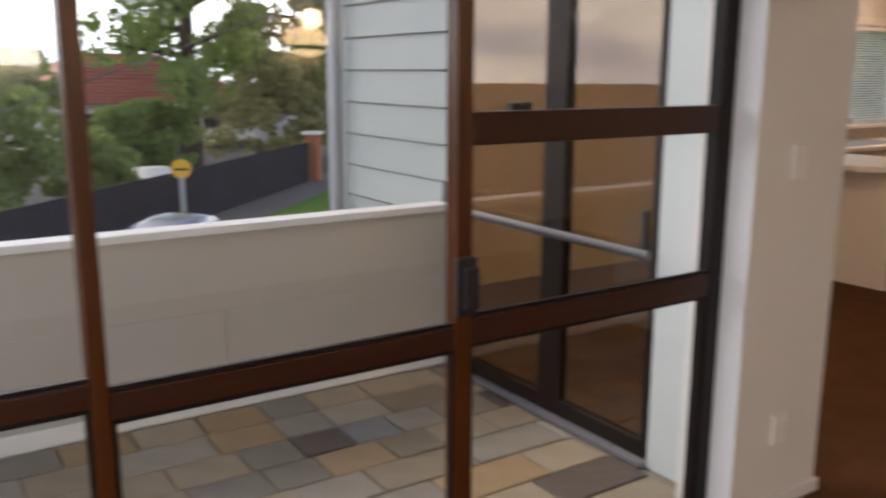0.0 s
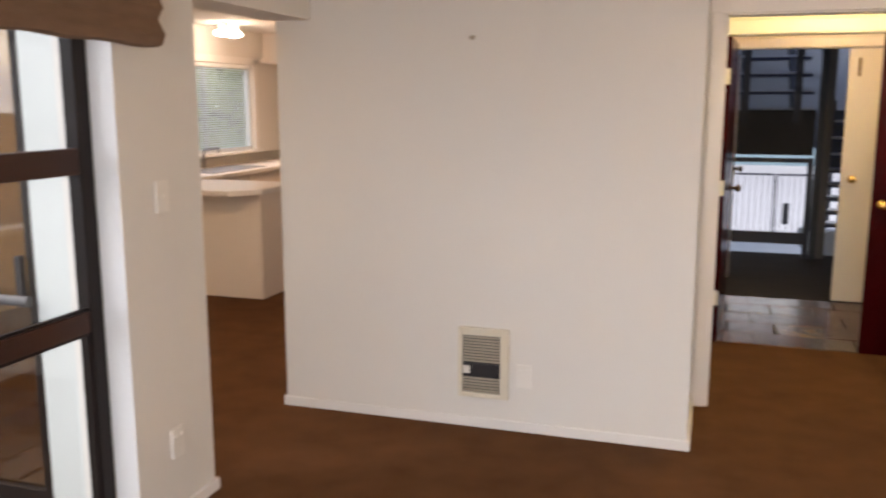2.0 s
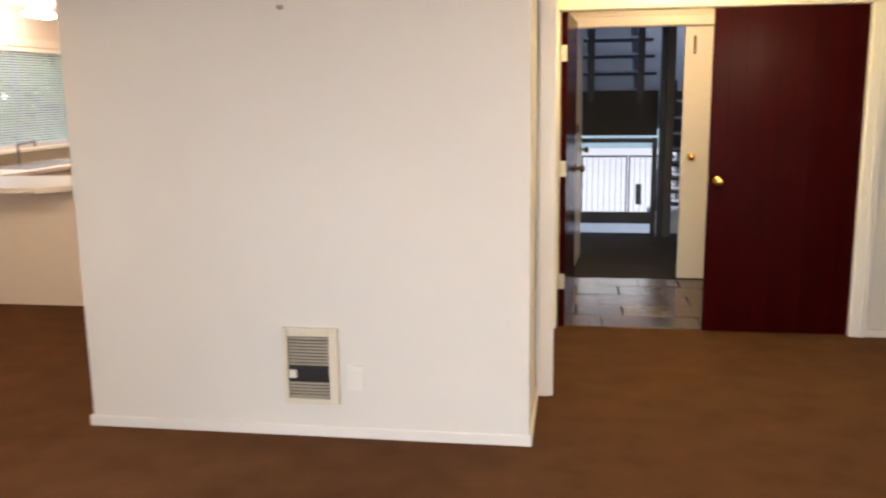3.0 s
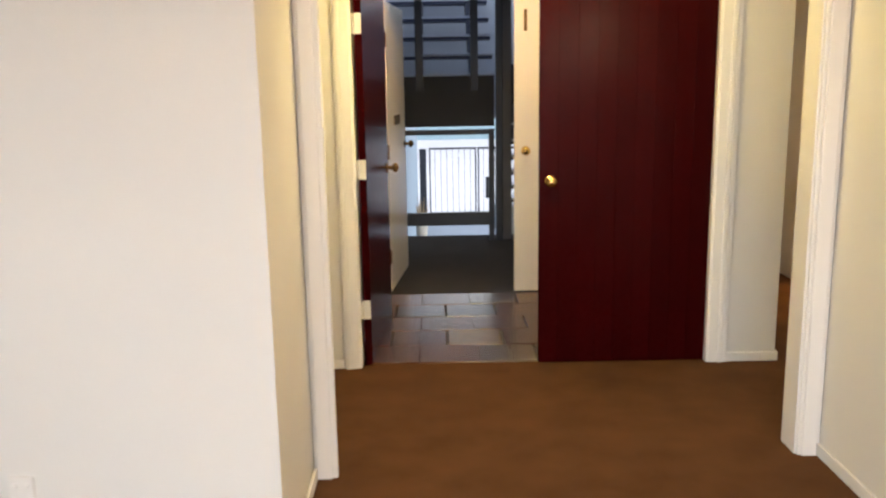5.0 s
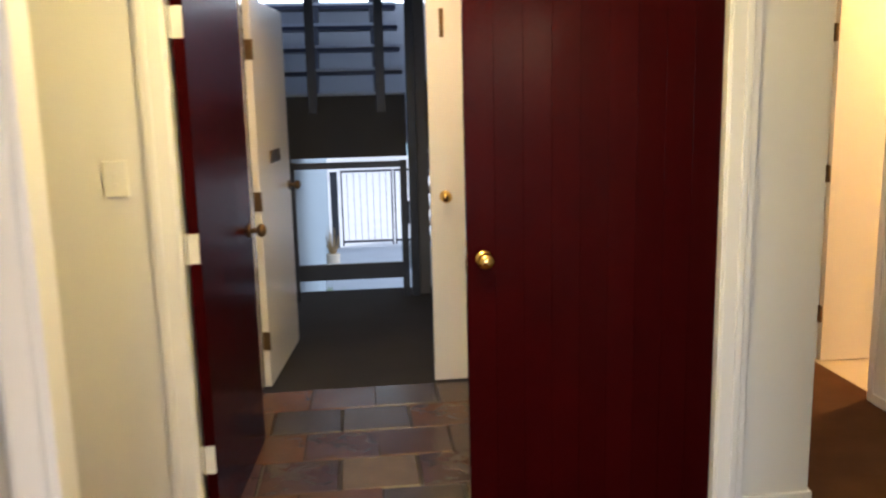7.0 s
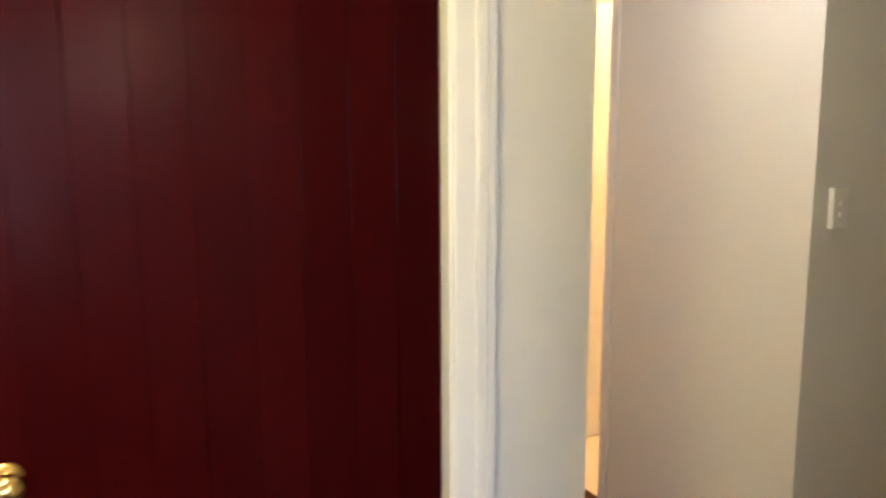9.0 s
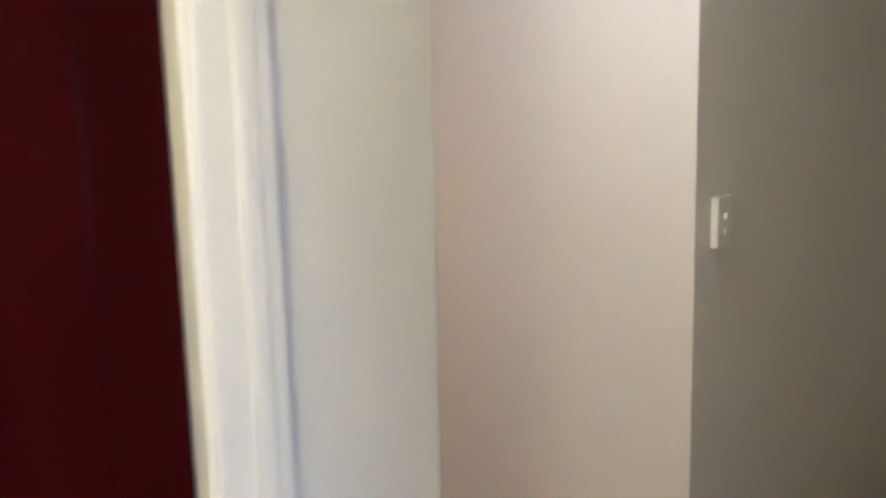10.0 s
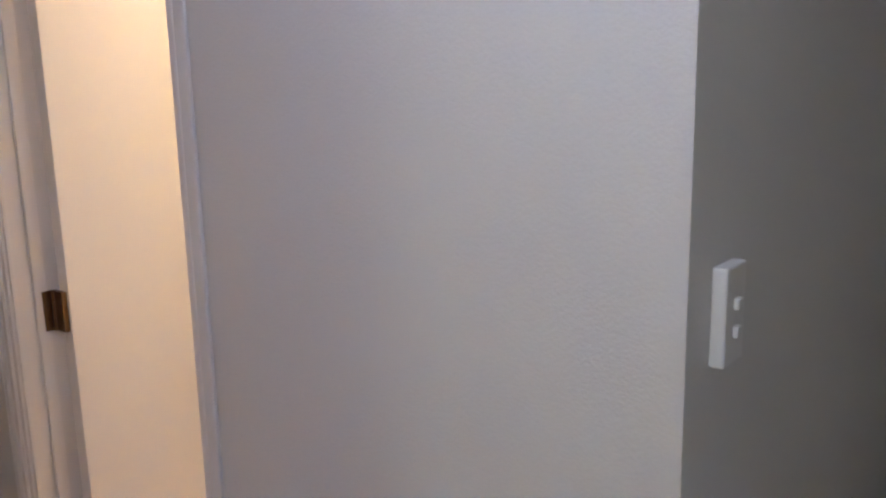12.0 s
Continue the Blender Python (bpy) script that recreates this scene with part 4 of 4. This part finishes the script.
structure(street(slab("pavement", (-60, 80, -1.7, 0.3, 0.0, 0.13), M_PATH)), "grey footpath along the dark fence", "pavement")
structure(street(slab("grass_verge", (1, 80, -4.4, -1.72, 0.0, 0.12), M_GRASS)), "bright green grass verge by the road", "grass")
structure(street(slab("kerb", (-60, 80, -4.6, -4.42, 0.0, 0.12), M_CONCRETE)), "pale concrete kerb", "kerb")
fence = tagged(new("fence"), "dark blue-black board fence along the footpath", "fence")
fence.matrix_world = FM
bm = bmesh.new()
add_box(bm, 0, 0.94, -0.02, 0.02, 0.14, 1.75)
pm = bpy.data.meshes.new("fence_panel")
bm.to_mesh(pm)
bm.free()
pm.materials.append(M_FENCE)
for k in range(34):
    o = new("panel", pm)
    o.parent = fence
    o.location = (-15 + k * 0.95, 0.05 + 0.006 * (k % 2), 0.0)
slab("top_rail", (-15, 17.2, 0.02, 0.10, 1.75, 1.80), M_FENCE, fence)
pillar = tagged(new("brick_pillar"), "orange brick gate pillar with a white cap", "pillar")
pillar.matrix_world = FM @ pose(17.7, 0.0, 0)
bm = bmesh.new()
add_box(bm, 0, 0.23, 0, 0.11, 0, 0.076, 0.003)
br = bpy.data.meshes.new("pillar_brick")
bm.to_mesh(br)
bm.free()
br.materials.append(M_BRICK)
slab("core", (-0.28, 0.28, -0.28, 0.28, 0.0, 2.1), M_GROUT, pillar)
for k in range(25):
    for side in range(4):
        for c in range(2):
            o = new("brick", br)
            o.parent = pillar
            o.matrix_local = pose(0, 0, 0.01 + k * 0.084, 0, 0, side * 90) @ pose(-0.29 + (0.29 if c else 0.0) + (0.03 if k % 2 else 0.0), -0.30, 0)
slab("cap", (-0.38, 0.38, -0.38, 0.38, 2.12, 2.24), M_WHITE, pillar, "white cap", 0.02)

sign = tagged(new("street_sign"), "round yellow road sign on a pale post", "sign")
sign.location = (-24.0, 6.9, -3.07)
slab("post", (-0.13, 0.13, -0.05, 0.05, 0.0, 1.75), M_POSTGREY, sign, "", 0.01)
bm = bmesh.new()
add_cyl(bm, (0.02, 0, 1.95), (0.06, 0, 1.95), 0.28, n=28)
part("disc", bm, M_YELLOW, sign, "yellow disc")
slab("bar", (0.061, 0.066, -0.2, 0.2, 1.91, 1.97), M_BLACK, sign, "black bar")
sign.rotation_euler = (0, 0, radians(-25))


def car(paint, label):
    t = tagged(new("parked_car"), label, "car")
    bm = bmesh.new()
    sec = [(-2.0, 0.45, 0.62, 0.72), (-1.75, 0.30, 0.86, 0.80), (-1.45, 0.25, 0.98, 0.83), (-0.75, 0.22, 1.36, 0.80), (0.2, 0.22, 1.45, 0.80), (0.7, 0.22, 1.38, 0.80), (1.15, 0.24, 1.0, 0.83), (1.9, 0.3, 0.82, 0.8), (2.1, 0.42, 0.66, 0.7)]
    rings = []
    for x, z0, z1, w in sec:
        zb = min(z1, 0.92)
        tw = w - 0.32 * max(0, z1 - 0.92)
        rings.append([bm.verts.new(p) for p in ((x, -w, z0), (x, -w, zb), (x, -tw, z1 - 0.02), (x, -tw * 0.55, z1 + 0.03), (x, tw * 0.55, z1 + 0.03), (x, tw, z1 - 0.02), (x, w, zb), (x, w, z0))])
    for a, b in zip(rings, rings[1:]):
        for i in range(8):
            j = (i + 1) % 8
            bm.faces.new((a[i], a[j], b[j], b[i]))
    bm.faces.new(rings[0]), bm.faces.new(rings[-1][::-1])
    part("body", bm, paint, t, smooth=True)
    for x0, x1 in ((-0.62, 0.12), (0.2, 0.72)):
        for s in (-1, 1):
            slab("side_window", (x0, x1, s * 0.775 - 0.02, s * 0.775 + 0.02, 0.98, 1.27), M_BLACK, t, "", 0.01)
    for x in (-1.3, 1.3):
        for s in (-1, 1):
            bm = bmesh.new()
            add_cyl(bm, (x, s * 0.66, 0.31), (x, s * 0.84, 0.31), 0.31, n=24)
            w = part("wheel", bm, M_BLACK, t, "black tyre")
            bm = bmesh.new()
            add_cyl(bm, (x, s * 0.841, 0.31), (x, s * 0.85, 0.31), 0.19, n=20)
            part("rim", bm, M_ALU, w)
    return t


c1 = car(M_CAR, "silver-blue hatchback parked by the kerb")
c1.matrix_world = pose(-19.9, 5.5, -3.2, 0, 0, 136)
c2 = car(M_WHITE, "white hatchback parked behind the dark fence")
c2.matrix_world = pose(-33.0, 8.3, -3.42, 0, 0, 10)

house = tagged(new("house"), "distant house with a terracotta tiled hip roof", "house")
house.location = (-58, 13.0, -2.9)
house.rotation_euler = (0, 0, radians(12))
slab("wall", (-5, 5, -7, 7, 0, 2.6), M_WHITE, house)
bm = bmesh.new()
e = [bm.verts.new(p) for p in ((-5.6, -7.6, 2.6), (5.6, -7.6, 2.6), (5.6, 7.6, 2.6), (-5.6, 7.6, 2.6))]
r = [bm.verts.new(p) for p in ((0, -2.6, 5.6), (0, 2.6, 5.6))]
bm.faces.new((e[0], e[1], r[0])), bm.faces.new((e[1], e[2], r[1], r[0])), bm.faces.new((e[2], e[3], r[1])), bm.faces.new((e[3], e[0], r[0], r[1])), bm.faces.new(e[::-1])
roof = part("roof", bm, M_ROOF, house, "terracotta tile roof")
for k in range(15):
    f = k / 15.0
    x = 5.62 * (1 - f)
    hy = 7.6 - 5.0 * f
    slab("tile_course", (x - 0.05, x + 0.03, -hy, hy, 2.62 + 3.0 * f, 2.70 + 3.0 * f), M_ROOF, roof)
for y in (-4.5, -1.0, 3.0):
    w = slab("window", (5.0, 5.04, y, y + 1.5, 0.9, 2.1), M_BLACK, house)
    slab("frame", (5.041, 5.06, y - 0.05, y + 1.55, 2.1, 2.18), M_WHITE, w)


def leaf_mesh(name, clumps, n, size, mat, parent, seed):
    rnd = np.random.RandomState(seed)
    verts, faces = [], []
    c = np.array(clumps)
    wts = c[:, 3] ** 2
    pick = rnd.choice(len(c), n, p=wts / wts.sum())
    d = rnd.normal(size=(n, 3))
    d /= np.linalg.norm(d, axis=1)[:, None]
    rad = rnd.uniform(0.25, 1.0, n) ** 0.5
    pos = c[pick, :3] + d * (c[pick, 3] * rad)[:, None] * np.array((1, 1, 0.75))
    a = rnd.normal(size=(n, 3))
    a /= np.linalg.norm(a, axis=1)[:, None]
    b = np.cross(a, rnd.normal(size=(n, 3)))
    b /= np.linalg.norm(b, axis=1)[:, None]
    s = size * rnd.uniform(0.6, 1.4, n)
    for i in range(n):
        p, u, v = pos[i], a[i] * s[i], b[i] * s[i] * 0.5
        k = len(verts)
        verts += [tuple(p - u), tuple(p + v), tuple(p + u), tuple(p - v)]
        faces.append((k, k + 1, k + 2, k + 3))
    me = bpy.data.meshes.new(name)
    me.from_pydata(verts, [], faces)
    me.materials.append(mat)
    o = new(name, me)
    o.parent = parent
    return tagged(o, "", kind="stuff")


def tree(x, y, height, spread, mat, seed, label, leaves=5000, low=0.3, size=0.2):
    rnd = random.Random(seed)
    t = tagged(new("tree"), label, "tree")
    t.location = (x, y, -3.2)
    bm = bmesh.new()
    pts = [Vector((0, 0, -0.1))]
    for k in range(1, 6):
        pts.append(Vector((rnd.uniform(-.2, .2) * k * 0.4, rnd.uniform(-.2, .2) * k * 0.4, height * 0.85 * k / 5)))
    r = 0.035 * height
    for k in range(5):
        add_cyl(bm, pts[k], pts[k + 1], r * (1 - 0.17 * k), r * (1 - 0.17 * (k + 1)), 10)
    clumps = []
    for k in range(16):
        f = low + (0.95 - low) * k / 15
        base = pts[0].lerp(pts[5], f)
        a = k * 2.4 + rnd.uniform(-.4, .4)
        l = spread * (0.55 + 0.5 * rnd.random()) * (1.15 - 0.75 * max(0, f - 0.3))
        tip = base + Vector((math.cos(a) * l, math.sin(a) * l, l * rnd.uniform(0.05, 0.45)))
        add_cyl(bm, base, tip, r * 0.3, r * 0.08, 6)
        for q in (0.45, 0.75, 1.0):
            p = base.lerp(tip, q)
            clumps.append((p.x + rnd.uniform(-.3, .3), p.y + rnd.uniform(-.3, .3), p.z + rnd.uniform(-.2, .4), spread * rnd.uniform(0.16, 0.34)))
    part("trunk", bm, M_BARK, t)
    leaf_mesh("crown", clumps, leaves, size, mat, t, seed)
    return t


tree(-38.5, 11.6, 15.5, 5.0, M_LEAF, 11, "tall dark pine-like tree with ragged open crown", 6500, 0.33, 0.24)
tree(-31.0, 2.6, 5.9, 3.0, M_LEAF, 12, "leafy green garden tree behind the fence", 6000, 0.15, 0.17)
tree(-46.0, 20.3, 11.5, 5.2, M_LEAF2, 13, "olive green broad tree behind the fence", 6000, 0.15, 0.24)
tree(-37.0, 9.0, 3.6, 2.2, M_LEAF, 14, "bushy green tree behind the fence", 5000, 0.1, 0.16)
tree(-41.0, 16.5, 6.2, 3.2, M_LEAF2, 15, "rounded olive shrub tree behind the fence", 5000, 0.1, 0.18)
tree(-28.0, -2.5, 6.4, 3.2, M_LEAF, 16, "leafy green garden tree behind the fence", 5000, 0.15, 0.17)
tree(-52.0, 29.0, 10.5, 5.0, M_LEAF, 17, "dense green tree down the street", 5000, 0.1, 0.24)
tree(-31.5, 6.2, 3.0, 1.5, M_LEAF, 18, "low green shrub behind the fence", 4000, 0.1, 0.13)
tree(-11.2, 18.6, 8.6, 3.2, M_LEAF, 19, "green tree outside the kitchen window", 5000, 0.1, 0.15)
tree(-15.0, 22.5, 9.0, 3.6, M_LEAF, 20, "green tree outside the kitchen window", 5000, 0.1, 0.16)
cable = tagged(new("overhead_cable"), "grey overhead service cable across the street", "cable")
tube("wire", [(-9.0, -4.4, -0.6), (-14.5, 0.9, 0.72), (-22.5, 8.8, 2.95), (-40, 26, 7.2)], 0.014, M_BARGREY, cable, n=8)
house2 = tagged(new("house"), "pale building across the lane behind the gate", "house")
house2.location = (0, 44, -1.54)
slab("wall", (-16, 18, 0, 8, 0, 5.0), M_BLUEBOARD, house2)
for k in range(16):
    slab("weatherboard", (-16, 18, -0.035, -0.001, 0.02 + k * 0.31, 0.31 + k * 0.31), M_BLUEBOARD, house2)
slab("roof", (-16.5, 18.5, -0.5, 8.5, 5.0, 5.4), M_ROOF, house2)
for x in (-10, -5, 0, 5, 10):
    w = slab("window", (x, x + 1.8, -0.08, -0.036, 1.2, 2.6), M_BLACK, house2)
    slab("sill", (x - 0.1, x + 1.9, -0.14, -0.081, 1.1, 1.19), M_WHITE, w)

# ---- slate tiles ----


def tile_block(name, w, d, h, seed, g):
    r = random.Random(seed)
    bm = bmesh.new()
    j = lambda: r.uniform(-0.5, 0.5) * g
    top = [bm.verts.new((x + j(), y + j(), h + r.uniform(-0.0015, 0.0015))) for x, y in ((g, g), (w - g, g), (w - g, d - g), (g, d - g))]
    rim = [bm.verts.new((v.co.x + a * 0.004, v.co.y + b * 0.004, h - 0.005)) for v, (a, b) in zip(top, ((-1, -1), (1, -1), (1, 1), (-1, 1)))]
    bot = [bm.verts.new((v.co.x, v.co.y, 0)) for v in rim]
    bm.faces.new(top)
    for A, B in ((rim, top), (bot, rim)):
        for i in range(4):
            k = (i + 1) % 4
            bm.faces.new((A[i], A[k], B[k], B[i]))
    me = bpy.data.meshes.new(name)
    bm.normal_update()
    bm.to_mesh(me)
    bm.free()
    return me


def lay(parent, mats, weights, x0, x1, y0, y1, z, w, d, h, along_y, seed, special=None):
    r = random.Random(seed)
    cache = {}
    rows = int(round(((x1 - x0) if along_y else (y1 - y0)) / d))
    for row in range(rows):
        u = (y0 if along_y else x0) - (w * 0.5 if row % 2 else r.uniform(0, 0.1) if along_y else 0.0)
        end = y1 if along_y else x1
        while u < end - 0.02:
            length = w * (r.choice((0.8, 1.0, 1.0, 1.25, 1.5)) if along_y else 1.0)
            a, b = max(u, y0 if along_y else x0), min(u + length, end)
            u += length
            if b - a < 0.05:
                continue
            mi = r.choices(range(len(mats)), weights)[0]
            if special:
                mi = special(row, a, b, mi)
            key = (round(b - a, 2), mi, r.randint(0, 2))
            if key not in cache:
                me = tile_block("slate_tile", key[0], d, h, seed + len(cache), 0.009 if along_y else 0.0065)
                me.materials.append(mats[mi])
                cache[key] = me
            o = new("tile", cache[key])
            o.parent = parent
            dz = r.uniform(-0.0015, 0.0015)
            o.matrix_local = pose(x0 + (row + 1) * d, a, z + dz, 0, 0, 90) if along_y else pose(a, y0 + row * d, z + dz)


foyer = structure(slab("floor_foyer", (0.19, 2.06, 5.78, 7.30, -0.12, -0.008), M_DARKGROUT), "dark slate tiled foyer floor", "floor")
lay(foyer, M_FSLATE, (3, 3, 3, 0.7, 0), 0.19, 2.06, 5.80, 7.29, -0.008, 0.325, 0.298, 0.01, False, 21,
    lambda row, a, b, mi: 4 if row == 1 and a < 0.9 < b else mi)
deck = structure(slab("floor_balcony_tiles", (-3.77, -1.975, -2.4, 2.45, -0.055, -0.048), M_GROUT), "multicoloured slate tiled balcony floor", "floor")
lay(deck, M_SLATE, (6, 5, 1.2, 0.6, 1.6), -3.766, -1.98, -1.6, 2.44, -0.048, 0.30, 0.2235, 0.012, True, 33)
